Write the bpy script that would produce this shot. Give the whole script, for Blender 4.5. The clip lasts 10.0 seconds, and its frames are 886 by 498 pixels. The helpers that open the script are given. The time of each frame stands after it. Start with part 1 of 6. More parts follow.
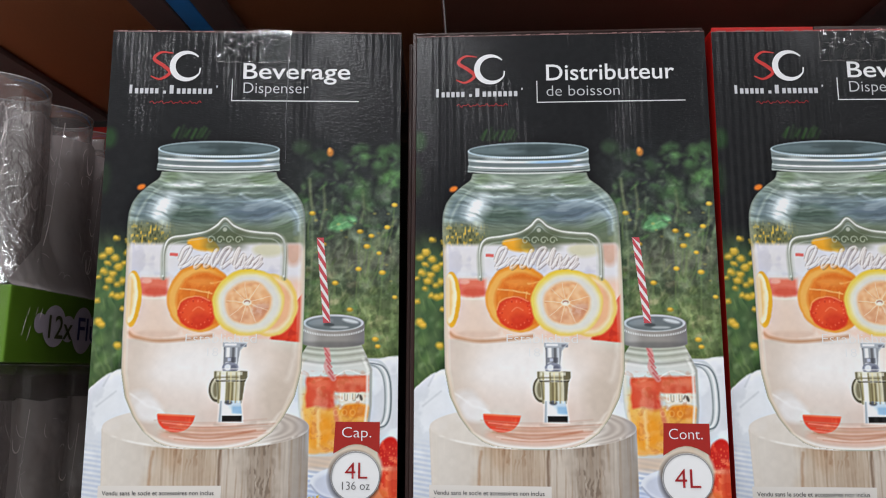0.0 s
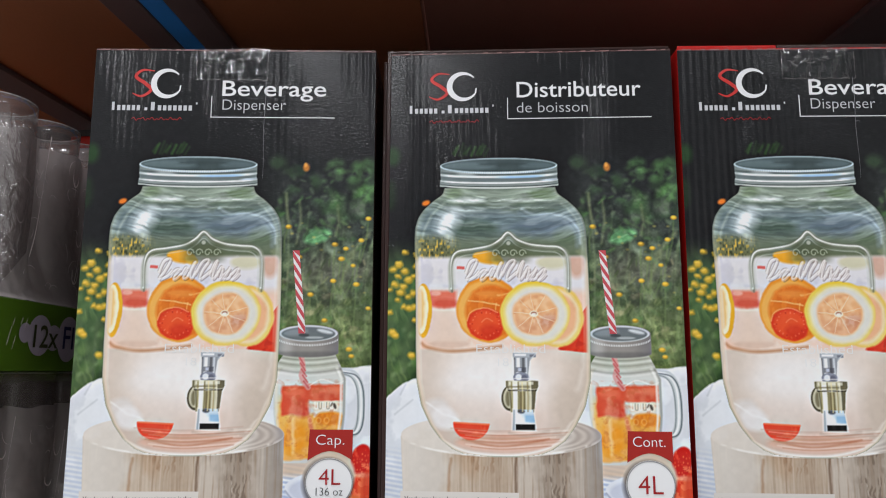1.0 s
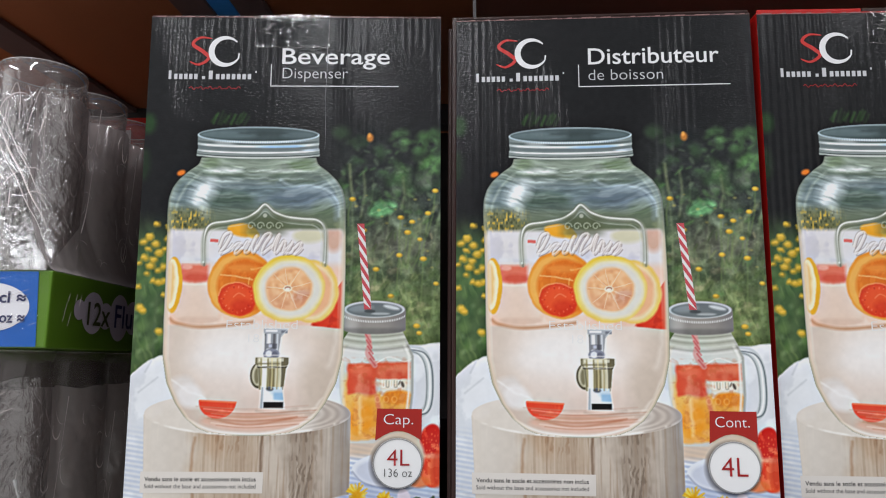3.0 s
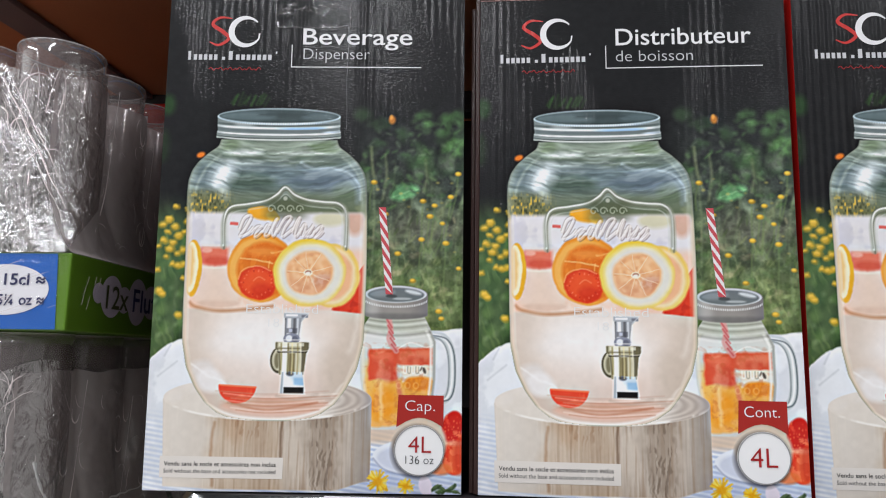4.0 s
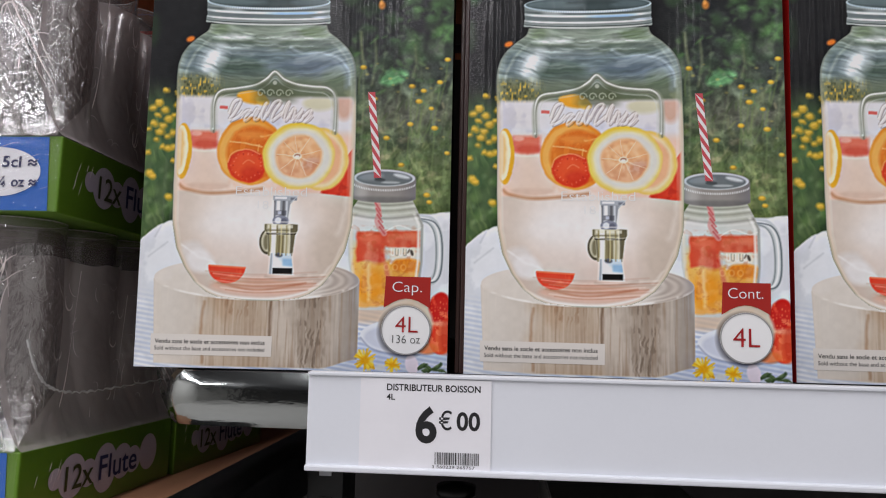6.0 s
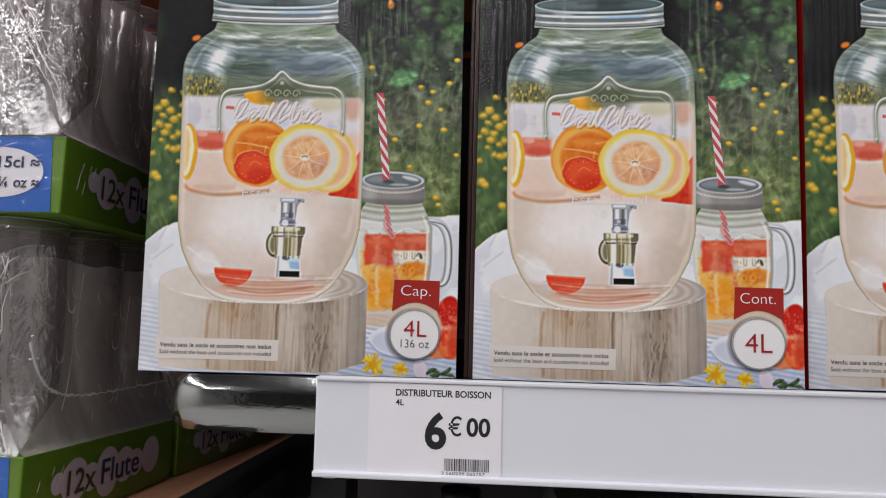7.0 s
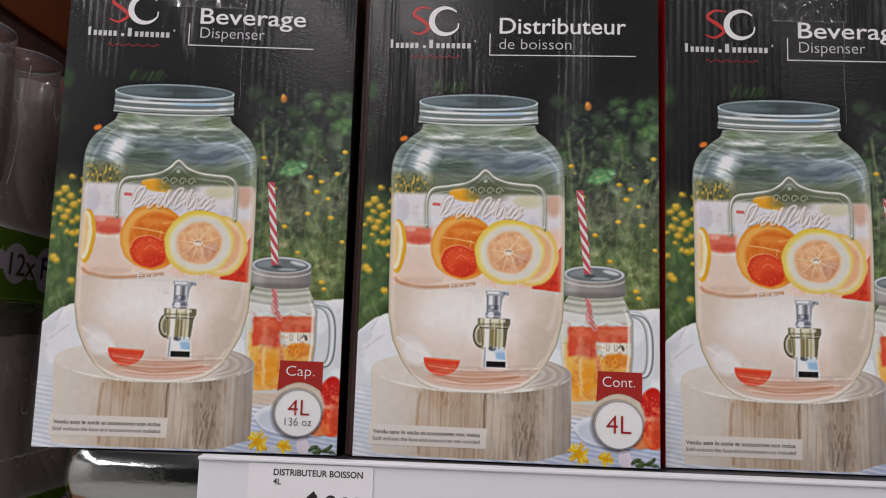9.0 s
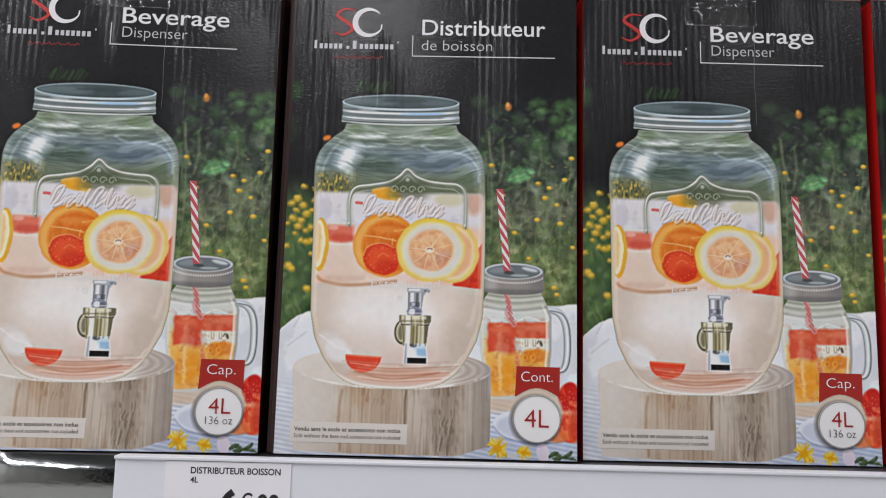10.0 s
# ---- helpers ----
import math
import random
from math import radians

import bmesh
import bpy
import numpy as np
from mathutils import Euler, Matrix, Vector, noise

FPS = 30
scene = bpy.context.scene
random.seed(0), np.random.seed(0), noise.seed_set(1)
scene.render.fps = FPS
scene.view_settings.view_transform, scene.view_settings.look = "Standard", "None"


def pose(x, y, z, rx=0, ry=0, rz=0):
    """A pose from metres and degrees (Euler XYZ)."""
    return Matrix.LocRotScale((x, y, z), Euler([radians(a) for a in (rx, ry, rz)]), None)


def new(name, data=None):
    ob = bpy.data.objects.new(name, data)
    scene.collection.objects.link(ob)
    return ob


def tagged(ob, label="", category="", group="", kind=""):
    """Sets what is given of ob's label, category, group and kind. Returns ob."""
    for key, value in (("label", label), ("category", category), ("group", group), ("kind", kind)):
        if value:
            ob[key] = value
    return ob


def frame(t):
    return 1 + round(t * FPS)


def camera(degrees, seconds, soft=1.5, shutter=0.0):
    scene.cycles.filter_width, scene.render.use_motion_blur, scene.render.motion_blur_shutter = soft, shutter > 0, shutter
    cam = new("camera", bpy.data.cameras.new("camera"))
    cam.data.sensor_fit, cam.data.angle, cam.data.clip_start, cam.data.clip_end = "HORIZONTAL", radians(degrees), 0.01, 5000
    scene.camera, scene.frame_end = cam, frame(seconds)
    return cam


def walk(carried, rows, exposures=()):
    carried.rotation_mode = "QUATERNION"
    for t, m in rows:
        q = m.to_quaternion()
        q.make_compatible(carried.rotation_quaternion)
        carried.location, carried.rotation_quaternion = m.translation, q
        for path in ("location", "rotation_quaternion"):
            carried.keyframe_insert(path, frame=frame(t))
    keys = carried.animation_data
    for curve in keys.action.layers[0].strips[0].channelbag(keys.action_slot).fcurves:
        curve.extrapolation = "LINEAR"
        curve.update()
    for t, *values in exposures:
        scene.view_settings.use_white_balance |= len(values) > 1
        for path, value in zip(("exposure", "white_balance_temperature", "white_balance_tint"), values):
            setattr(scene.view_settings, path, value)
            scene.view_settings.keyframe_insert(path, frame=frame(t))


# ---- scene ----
# heights below are from the top of the product shelf, which stands Z0 above the shop floor
Z0 = 1.45
cam = camera(66.0, 10.0, soft=1.1)
PATH = [
    (0.0, 0.2087, -0.3748, 0.0952, 2.093, 7.747, 0.062),
    (0.5, 0.2097, -0.3889, 0.1011, 2.148, 8.034, 0.039),
    (1.0, 0.2261, -0.3865, 0.0997, 2.193, 7.924, 0.103),
    (1.5, 0.2257, -0.379, 0.0961, 2.24, 7.55, -0.04),
    (2.0, 0.2075, -0.3752, 0.0937, 2.336, 7.515, -0.006),
    (3.5, 0.1884, -0.3678, 0.0889, 3.493, 7.1, 0.382),
    (4.0, 0.1843, -0.3643, 0.0869, 3.921, 6.708, 0.642),
    (4.5, 0.1867, -0.3643, 0.0788, 3.848, 6.572, 0.819),
    (5.0, 0.1876, -0.3615, 0.0593, 3.926, 6.34, 1.135),
    (5.5, 0.1912, -0.3588, 0.0431, 4.01, 5.726, 1.283),
    (6.0, 0.1939, -0.3607, 0.0368, 4.264, 4.659, 1.196),
    (6.2, 0.1843, -0.3567, 0.0336, 4.274, 4.498, 1.239),
    (7.3, 0.1901, -0.3577, 0.0512, 3.88, 4.38, 1.395),
    (7.5, 0.1949, -0.3632, 0.0612, 4.224, 4.404, 1.49),
    (8.0, 0.2115, -0.3741, 0.0749, 4.106, 5.168, 1.877),
    (8.5, 0.2288, -0.3763, 0.0747, 3.412, 5.485, 1.909),
    (9.0, 0.243, -0.3799, 0.0779, 2.521, 5.835, 1.806),
    (9.5, 0.2571, -0.3827, 0.0746, 1.488, 6.245, 1.605),
    (10.0, 0.2736, -0.3833, 0.0729, 0.358, 6.49, 1.336),
]
EXPOSURES = [(0.0, 0.0, 6500, 10), (2.0, -0.06, 6500, 10), (3.5, 0.0, 6500, 10), (4.5, 0.05, 6550, 12), (6.0, -0.25, 6650, 14), (8.0, -0.35, 6900, 16), (9.0, -0.39, 6900, 16), (10.0, -0.28, 6650, 13)]
walk(cam, [(t, pose(x, y, Z0 + z, 90, 0, yaw) @ pose(0, 0, 0, pitch, 0, 0) @ pose(0, 0, 0, 0, 0, roll)) for t, x, y, z, yaw, pitch, roll in PATH], EXPOSURES)

# ---- light: shop ceiling tubes, a little air light ----
world = bpy.data.worlds.new("shop_air")
scene.world = world
world.use_nodes = True
world.node_tree.nodes["Background"].inputs[0].default_value = (0.9, 0.95, 1.0, 1)
world.node_tree.nodes["Background"].inputs[1].default_value = 0.12


def tube_lamp(x, y, z, long, wide, watts):
    data = bpy.data.lights.new("ceiling_tube", "AREA")
    data.shape, data.size, data.size_y, data.energy = "RECTANGLE", long, wide, watts
    data.color = (0.96, 0.98, 1.02)
    ob = new("ceiling_tube", data)
    ob.matrix_world = pose(x, y, z)
    return tagged(ob, "long white tube lamp on the shop ceiling", "ceiling lamp", "ceiling tubes")


for x, watts in ((-3.0, 156), (-0.35, 100), (2.4, 48)):
    tube_lamp(x, -2.5, 3.95, 0.2, 4.4, watts)


# ---- materials ----
def srgb(r, g, b):
    return tuple(((c / 255 + 0.055) / 1.055) ** 2.4 if c > 10 else c / 255 / 12.92 for c in (r, g, b)) + (1.0,)


def nodes_of(name):
    m = bpy.data.materials.new(name)
    m.use_nodes = True
    t = m.node_tree
    return m, t.nodes, t.links, t.nodes["Principled BSDF"]


def surface(name, colour, rough=0.5, metal=0.0, vary=0.12, scale=30.0, bump=0.05, stretch=(1, 1, 1), coat=0.0, fine=400.0, depth=0.001):
    """A plain surface with variation at two scales and a fine relief."""
    m, n, l, p = nodes_of(name)
    co = n.new("ShaderNodeTexCoord")
    mp = n.new("ShaderNodeMapping")
    mp.inputs["Scale"].default_value = stretch
    l.new(co.outputs["Object"], mp.inputs[0])
    a, b = n.new("ShaderNodeTexNoise"), n.new("ShaderNodeTexNoise")
    a.inputs["Scale"].default_value, b.inputs["Scale"].default_value = scale, fine
    a.inputs["Detail"].default_value = 5
    l.new(mp.outputs[0], a.inputs["Vector"])
    l.new(mp.outputs[0], b.inputs["Vector"])
    add = n.new("ShaderNodeMath")
    add.operation = "MULTIPLY_ADD"
    add.inputs[1].default_value = 0.4
    l.new(b.outputs[0], add.inputs[0])
    l.new(a.outputs[0], add.inputs[2])
    ramp = n.new("ShaderNodeValToRGB")
    ramp.color_ramp.elements[0].position, ramp.color_ramp.elements[1].position = 0.4, 1.0
    ramp.color_ramp.elements[0].color = tuple(c * (1 - vary) for c in colour[:3]) + (1,)
    ramp.color_ramp.elements[1].color = tuple(min(1, c * (1 + vary)) for c in colour[:3]) + (1,)
    l.new(add.outputs[0], ramp.inputs[0])
    l.new(ramp.outputs[0], p.inputs["Base Color"])
    mr = n.new("ShaderNodeMapRange")
    mr.inputs[3].default_value, mr.inputs[4].default_value = max(0.02, rough * 0.8), min(1, rough * 1.25)
    l.new(a.outputs[0], mr.inputs[0])
    l.new(mr.outputs[0], p.inputs["Roughness"])
    p.inputs["Metallic"].default_value = metal
    p.inputs["Coat Weight"].default_value = coat
    if bump:
        bn = n.new("ShaderNodeBump")
        bn.inputs["Strength"].default_value, bn.inputs["Distance"].default_value = bump, depth
        l.new(add.outputs[0], bn.inputs["Height"])
        l.new(bn.outputs[0], p.inputs["Normal"])
    return m


def gloss_relief(n, l, p, strength):
    """The relief of laminated corrugated board: broken upright ripples, and a fine crush."""
    co = n.new("ShaderNodeTexCoord")
    info, away, shift = n.new("ShaderNodeObjectInfo"), n.new("ShaderNodeVectorMath"), n.new("ShaderNodeVectorMath")
    away.operation, shift.operation = "SCALE", "ADD"
    away.inputs[0].default_value = (3.1, 0.7, 5.3)
    l.new(info.outputs["Random"], away.inputs["Scale"])
    l.new(co.outputs["Object"], shift.inputs[0])
    l.new(away.outputs[0], shift.inputs[1])
    wave = n.new("ShaderNodeTexWave")
    wave.bands_direction = "X"
    wave.inputs["Scale"].default_value = 72.0
    wave.inputs["Distortion"].default_value = 0.7
    wave.inputs["Detail"].default_value = 1.0
    wave.inputs["Detail Scale"].default_value = 3.0
    patch = n.new("ShaderNodeTexNoise")
    patch.inputs["Scale"].default_value = 26.0
    mp = n.new("ShaderNodeMapping")
    mp.inputs["Scale"].default_value = (1.0, 1.0, 0.3)
    fine = n.new("ShaderNodeTexNoise")
    fine.inputs["Scale"].default_value = 1000.0
    fine.inputs["Detail"].default_value = 3.0
    mp2 = n.new("ShaderNodeMapping")
    mp2.inputs["Scale"].default_value = (0.45, 1.0, 1.4)
    for a, b in ((shift.outputs[0], wave.inputs["Vector"]), (shift.outputs[0], mp.inputs[0]), (mp.outputs[0], patch.inputs["Vector"]),
                 (shift.outputs[0], mp2.inputs[0]), (mp2.outputs[0], fine.inputs["Vector"])):
        l.new(a, b)
    ramp = n.new("ShaderNodeMapRange")
    ramp.inputs[1].default_value, ramp.inputs[2].default_value = 0.50, 0.70
    l.new(patch.outputs[0], ramp.inputs[0])
    ramp.inputs[4].default_value = 1.2
    mul = n.new("ShaderNodeMath")
    mul.operation = "MULTIPLY"
    l.new(wave.outputs["Fac"], mul.inputs[0])
    l.new(ramp.outputs[0], mul.inputs[1])
    mix = n.new("ShaderNodeMath")
    mix.operation = "MULTIPLY_ADD"
    mix.inputs[1].default_value = 0.42
    l.new(fine.outputs[0], mix.inputs[0])
    l.new(mul.outputs[0], mix.inputs[2])
    bn = n.new("ShaderNodeBump")
    bn.inputs["Strength"].default_value, bn.inputs["Distance"].default_value = strength, 0.0007
    l.new(mix.outputs[0], bn.inputs["Height"])
    l.new(bn.outputs[0], p.inputs["Coat Normal"])


def printed(name, colour=None, rough=0.1, strength=0.55):
    """Gloss-laminated print: the colours of the artwork, or one ink."""
    m, n, l, p = nodes_of(name)
    if colour is None:
        at = n.new("ShaderNodeAttribute")
        at.attribute_name = "ink"
        l.new(at.outputs["Color"], p.inputs["Base Color"])
    else:
        p.inputs["Base Color"].default_value = colour
    p.inputs["Roughness"].default_value = 0.6
    p.inputs["Specular IOR Level"].default_value = 0.15
    p.inputs["Coat Weight"].default_value = 0.6
    p.inputs["Coat Roughness"].default_value = rough
    gloss_relief(n, l, p, strength)
    return m


def clear_plastic(name, tint, gloss_rough, bump, scale, stretch=(1, 1, 1), depth=0.002, least=0.03, most=0.5, haze=0.0):
    """Thin clear plastic: light passes straight through, more gloss at grazing angles."""
    m, n, l, p = nodes_of(name)
    n.remove(p)
    out = n["Material Output"]
    tr, gl, mix, lw = n.new("ShaderNodeBsdfTransparent"), n.new("ShaderNodeBsdfGlossy"), n.new("ShaderNodeMixShader"), n.new("ShaderNodeLayerWeight")
    tr.inputs[0].default_value = tint
    gl.inputs["Roughness"].default_value = gloss_rough
    lw.inputs[0].default_value = 0.35
    mr = n.new("ShaderNodeMapRange")
    mr.inputs[3].default_value, mr.inputs[4].default_value = least, most
    co, mp, no, bn = n.new("ShaderNodeTexCoord"), n.new("ShaderNodeMapping"), n.new("ShaderNodeTexNoise"), n.new("ShaderNodeBump")
    mp.inputs["Scale"].default_value = stretch
    no.inputs["Scale"].default_value, no.inputs["Detail"].default_value = scale, 6
    no.inputs["Distortion"].default_value = 1.5
    bn.inputs["Strength"].default_value, bn.inputs["Distance"].default_value = bump, depth
    for a, b in ((co.outputs["Object"], mp.inputs[0]), (mp.outputs[0], no.inputs["Vector"]), (no.outputs[0], bn.inputs["Height"]), (bn.outputs[0], gl.inputs["Normal"]),
                 (bn.outputs[0], lw.inputs["Normal"]), (lw.outputs["Facing"], mr.inputs[0]), (mr.outputs[0], mix.inputs[0]), (tr.outputs[0], mix.inputs[1]), (gl.outputs[0], mix.inputs[2]), (mix.outputs[0], out.inputs[0])):
        l.new(a, b)
    if haze:
        df, blur = n.new("ShaderNodeBsdfDiffuse"), n.new("ShaderNodeMixShader")
        df.inputs[0].default_value = (0.84, 0.75, 0.74, 1)
        blur.inputs[0].default_value = haze
        l.new(mix.outputs[0], blur.inputs[1])
        l.new(df.outputs[0], blur.inputs[2])
        l.new(blur.outputs[0], out.inputs[0])
    return m


ARTWORK = printed("laminated_artwork")
INK_WHITE = printed("white_ink", srgb(238, 238, 240), 0.3, 0.25)
INK_SOFT = printed("soft_white_ink", srgb(205, 206, 210), 0.3, 0.25)
INK_GREY = printed("grey_ink", srgb(150, 152, 156), 0.3, 0.25)
INK_FOLD = printed("scuffed_fold_ink", srgb(150, 112, 110), 0.3, 0.25)
INK_RED = printed("red_ink", srgb(200, 52, 48), 0.3, 0.25)
INK_STRAW = printed("straw_stripe_ink", srgb(202, 84, 92), 0.2, 0.4)
INK_DARK_RED = printed("dark_red_ink", srgb(160, 28, 32), 0.3, 0.25)
INK_BLACK = printed("black_ink", srgb(38, 38, 40), 0.3, 0.25)
INK_TAG = printed("tag_red_ink", srgb(168, 44, 38), 0.14, 0.5)
INK_BADGE = printed("badge_white_ink", srgb(240, 240, 240), 0.16, 0.45)
INK_RIM = printed("badge_rim_ink", srgb(150, 150, 150), 0.3, 0.4)
INK_PANEL = printed("notice_panel_ink", srgb(226, 220, 213), 0.14, 0.5)
SIDE_RED = printed("red_carton_side", srgb(190, 24, 20), 0.3, 0.5)
SIDE_BLACK = printed("black_carton_side", srgb(56, 38, 35), 0.2, 0.5)
BOARD = surface("raw_grey_board", srgb(190, 170, 150), 0.8, vary=0.1, scale=80)
TAPE = clear_plastic("clear_tape", (0.95, 0.95, 0.95, 1), 0.05, 0.25, 90, (1.5, 1, 0.5), 0.0010, 0.004, 0.25)
TAPE_EDGE = clear_plastic("tape_edge", (0.8, 0.8, 0.8, 1), 0.15, 0.5, 200, (1, 1, 1), 0.001, 0.12, 0.5, 0.12)
STEEL = surface("bright_shelf_steel", srgb(160, 164, 163), 0.13, 1.0, vary=0.05, scale=26, bump=0.2, stretch=(0.4, 1, 1), depth=0.002)
RAIL_WHITE = surface("white_price_rail_plastic", srgb(226, 229, 236), 0.35, vary=0.02, scale=14, bump=0.02)
PAPER = surface("white_label_paper", srgb(236, 235, 240), 0.6, vary=0.02, scale=60, bump=0.03)
BROWN = surface("brown_shelf_board", srgb(164, 98, 64), 0.5, vary=0.15, scale=9, bump=0.08, stretch=(1, 0.3, 1), fine=700)
BROWN_DARK = surface("dark_brown_shelf_board", srgb(142, 92, 78), 0.5, vary=0.15, scale=9, bump=0.08, stretch=(1, 0.3, 1), fine=700)
TAN = surface("tan_shelf_board", srgb(176, 126, 96), 0.6, vary=0.15, scale=12, bump=0.08, stretch=(1, 0.2, 1), fine=700)
DARK_STEEL = surface("dark_painted_steel", srgb(44, 40, 42), 0.4, vary=0.15, scale=20, bump=0.05)
BEAM_STEEL = surface("brown_grey_painted_steel", srgb(104, 84, 84), 0.4, vary=0.12, scale=20, bump=0.05)
BLUE_STEEL = surface("blue_painted_steel", srgb(56, 140, 225), 0.35, vary=0.1, scale=20, bump=0.05)
BLACK = surface("black_plastic", srgb(22, 22, 24), 0.35, vary=0.2, scale=30, bump=0.05)
FLUTE = clear_plastic("clear_flute_plastic", (0.95, 0.94, 0.94, 1), 0.1, 0.25, 30, (1, 1, 0.3), 0.002, 0.05, 0.7, 0.09)
FILM = clear_plastic("crinkled_shrink_film", (0.94, 0.94, 0.94, 1), 0.13, 0.6, 150, (1, 1, 0.6), 0.003, 0.30, 0.9, 0.03)
FILM_SMOOTH = clear_plastic("tight_shrink_film", (0.96, 0.95, 0.95, 1), 0.08, 0.6, 60, (1, 1, 0.3), 0.005, 0.10, 0.75, 0.33)
FILM_TIGHT = clear_plastic("flat_shrink_film", (0.98, 0.98, 0.98, 1), 0.08, 0.5, 120, (0.3, 1, 1), 0.002, 0.01, 0.25)
FILM_SEAM = surface("white_film_seam", srgb(200, 200, 200), 0.4, vary=0.2, scale=200, bump=0.2)
# semi-white: the glints along film creases are put into this pale colour
FILM_GLINT = clear_plastic("pale_film_glint", (0.85, 0.85, 0.85, 1), 0.12, 0.6, 300, (1, 1, 1), 0.002, 0.3, 0.7, 0.75)
# pale rim colour stands in for the bright line along the clear rim
FLUTE_RIM = surface("flute_rim_highlight", srgb(190, 188, 188), 0.25, vary=0.1, scale=60, bump=0.05)
GREY_CARD = surface("dull_grey_card", srgb(120, 118, 116), 0.6, vary=0.15, scale=30, bump=0.05)
CARD_OLIVE = surface("dark_olive_ink", srgb(60, 66, 30), 0.45, vary=0.04, scale=60, bump=0.02)
CARD_BLUE = surface("blue_card", srgb(30, 100, 190), 0.4, vary=0.06, scale=40, bump=0.05)
CARD_GREEN = surface("green_card", srgb(94, 134, 34), 0.4, vary=0.08, scale=40, bump=0.05)
CARD_LILAC = surface("pale_lilac_ink", srgb(205, 195, 210), 0.45, vary=0.04, scale=60, bump=0.02)
CARD_NAVY = surface("navy_ink", srgb(40, 44, 90), 0.45, vary=0.04, scale=60, bump=0.02)
SHOP_FLOOR = surface("grey_vinyl_floor", srgb(196, 194, 190), 0.35, vary=0.12, scale=2, bump=0.03)
SHOP_WALL = surface("grey_wall", srgb(66, 64, 64), 0.8, vary=0.06, scale=2, bump=0.03)
SHOP_SIDE = surface("white_bounce_wall", srgb(222, 220, 216), 0.8, vary=0.06, scale=2, bump=0.03)
SHOP_CEILING = surface("grey_ceiling", srgb(84, 84, 88), 0.8, vary=0.06, scale=2, bump=0.03)
BROWN_CARD = surface("brown_carton_board", srgb(176, 152, 140), 0.7, vary=0.12, scale=14, bump=0.05)
RED_FOIL = surface("red_packet", srgb(200, 40, 30), 0.35, vary=0.1, scale=40, bump=0.1)


# ---- mesh helpers ----
def mesh_of(bm, name, material, smooth=False):
    me = bpy.data.meshes.new(name)
    bmesh.ops.recalc_face_normals(bm, faces=bm.faces)
    bm.to_mesh(me)
    bm.free()
    if material:
        me.materials.append(material)
    if smooth:
        for p in me.polygons:
            p.use_smooth = True
    return me


def part(name, bm, material, parent=None, label="", smooth=False, at=None):
    """Links a bmesh, or a mesh that stands already, as one object under a thing or a part."""
    me = mesh_of(bm, name, material, smooth) if isinstance(bm, bmesh.types.BMesh) else bm
    if material and not me.materials:
        me.materials.append(material)
    ob = new(name, me)
    if parent:
        ob.parent = parent
    if at:
        ob.matrix_basis = at
    if label:
        tagged(ob, label)
    return ob


def thing(name, at, label, category, group="", kind=""):
    ob = new(name)
    ob.empty_display_size = 0.02
    ob.matrix_world = at
    return tagged(ob, label, category, group, kind)


def slab(x0, x1, y0, y1, z0, z1, bevel=0.0, bm=None):
    bm = bm or bmesh.new()
    m = Matrix.Translation(((x0 + x1) / 2, (y0 + y1) / 2, (z0 + z1) / 2)) @ Matrix.Diagonal((x1 - x0, y1 - y0, z1 - z0, 1))
    made = bmesh.ops.create_cube(bm, size=1, matrix=m)
    if bevel:
        edges = {e for v in made["verts"] for e in v.link_edges}
        bmesh.ops.bevel(bm, geom=list(edges), offset=bevel, segments=2, affect="EDGES", profile=0.5)
    return bm


def setting(name, bm, material, label, category="structure"):
    return tagged(part(name, bm, material), label, category, kind="structure")


def flat(outline, y=0.0, bm=None, thick=0.0):
    """A flat shape in the x-z plane that faces -y; the outline is in metres."""
    bm = bm or bmesh.new()
    f = bm.faces.new([bm.verts.new((x, y, z)) for x, z in outline])
    bmesh.ops.triangulate(bm, faces=[f])
    return bm


def disc(cx, cz, rx, rz, n=48, y=0.0, bm=None, start=0.0):
    return flat([(cx + rx * math.cos(start + 2 * math.pi * k / n), cz + rz * math.sin(start + 2 * math.pi * k / n)) for k in range(n)], y, bm)


def ribbon(points, width, y=0.0, bm=None):
    """A stroke of even width along points in the x-z plane."""
    bm = bm or bmesh.new()
    left, right = [], []
    for k, (x, z) in enumerate(points):
        a, b = points[max(0, k - 1)], points[min(len(points) - 1, k + 1)]
        dx, dz = b[0] - a[0], b[1] - a[1]
        d = math.hypot(dx, dz) or 1
        w = width(k / (len(points) - 1)) if callable(width) else width
        left.append(bm.verts.new((x - dz / d * w / 2, y, z + dx / d * w / 2)))
        right.append(bm.verts.new((x + dz / d * w / 2, y, z - dx / d * w / 2)))
    for k in range(len(points) - 1):
        bm.faces.new((left[k], right[k], right[k + 1], left[k + 1]))
    return bm


def ridge(points, width, y=0.0, bm=None):
    """A raised fold along points in the x-z plane, which stands out towards -y."""
    bm = bm or bmesh.new()
    rows = []
    for k, (x, z) in enumerate(points):
        a, b = points[max(0, k - 1)], points[min(len(points) - 1, k + 1)]
        dx, dz = b[0] - a[0], b[1] - a[1]
        d = math.hypot(dx, dz) or 1
        w = max(0.00012, width(k / (len(points) - 1)))
        rows.append([bm.verts.new((x - dz / d * w * o, y - w * p, z + dx / d * w * o)) for o, p in ((0.5, 0), (0.3, 0.6), (-0.3, 0.6), (-0.5, 0))])
    for a, b in zip(rows, rows[1:]):
        for i in range(3):
            bm.faces.new((a[i], a[i + 1], b[i + 1], b[i]))
    return bm


LETTERS = {}


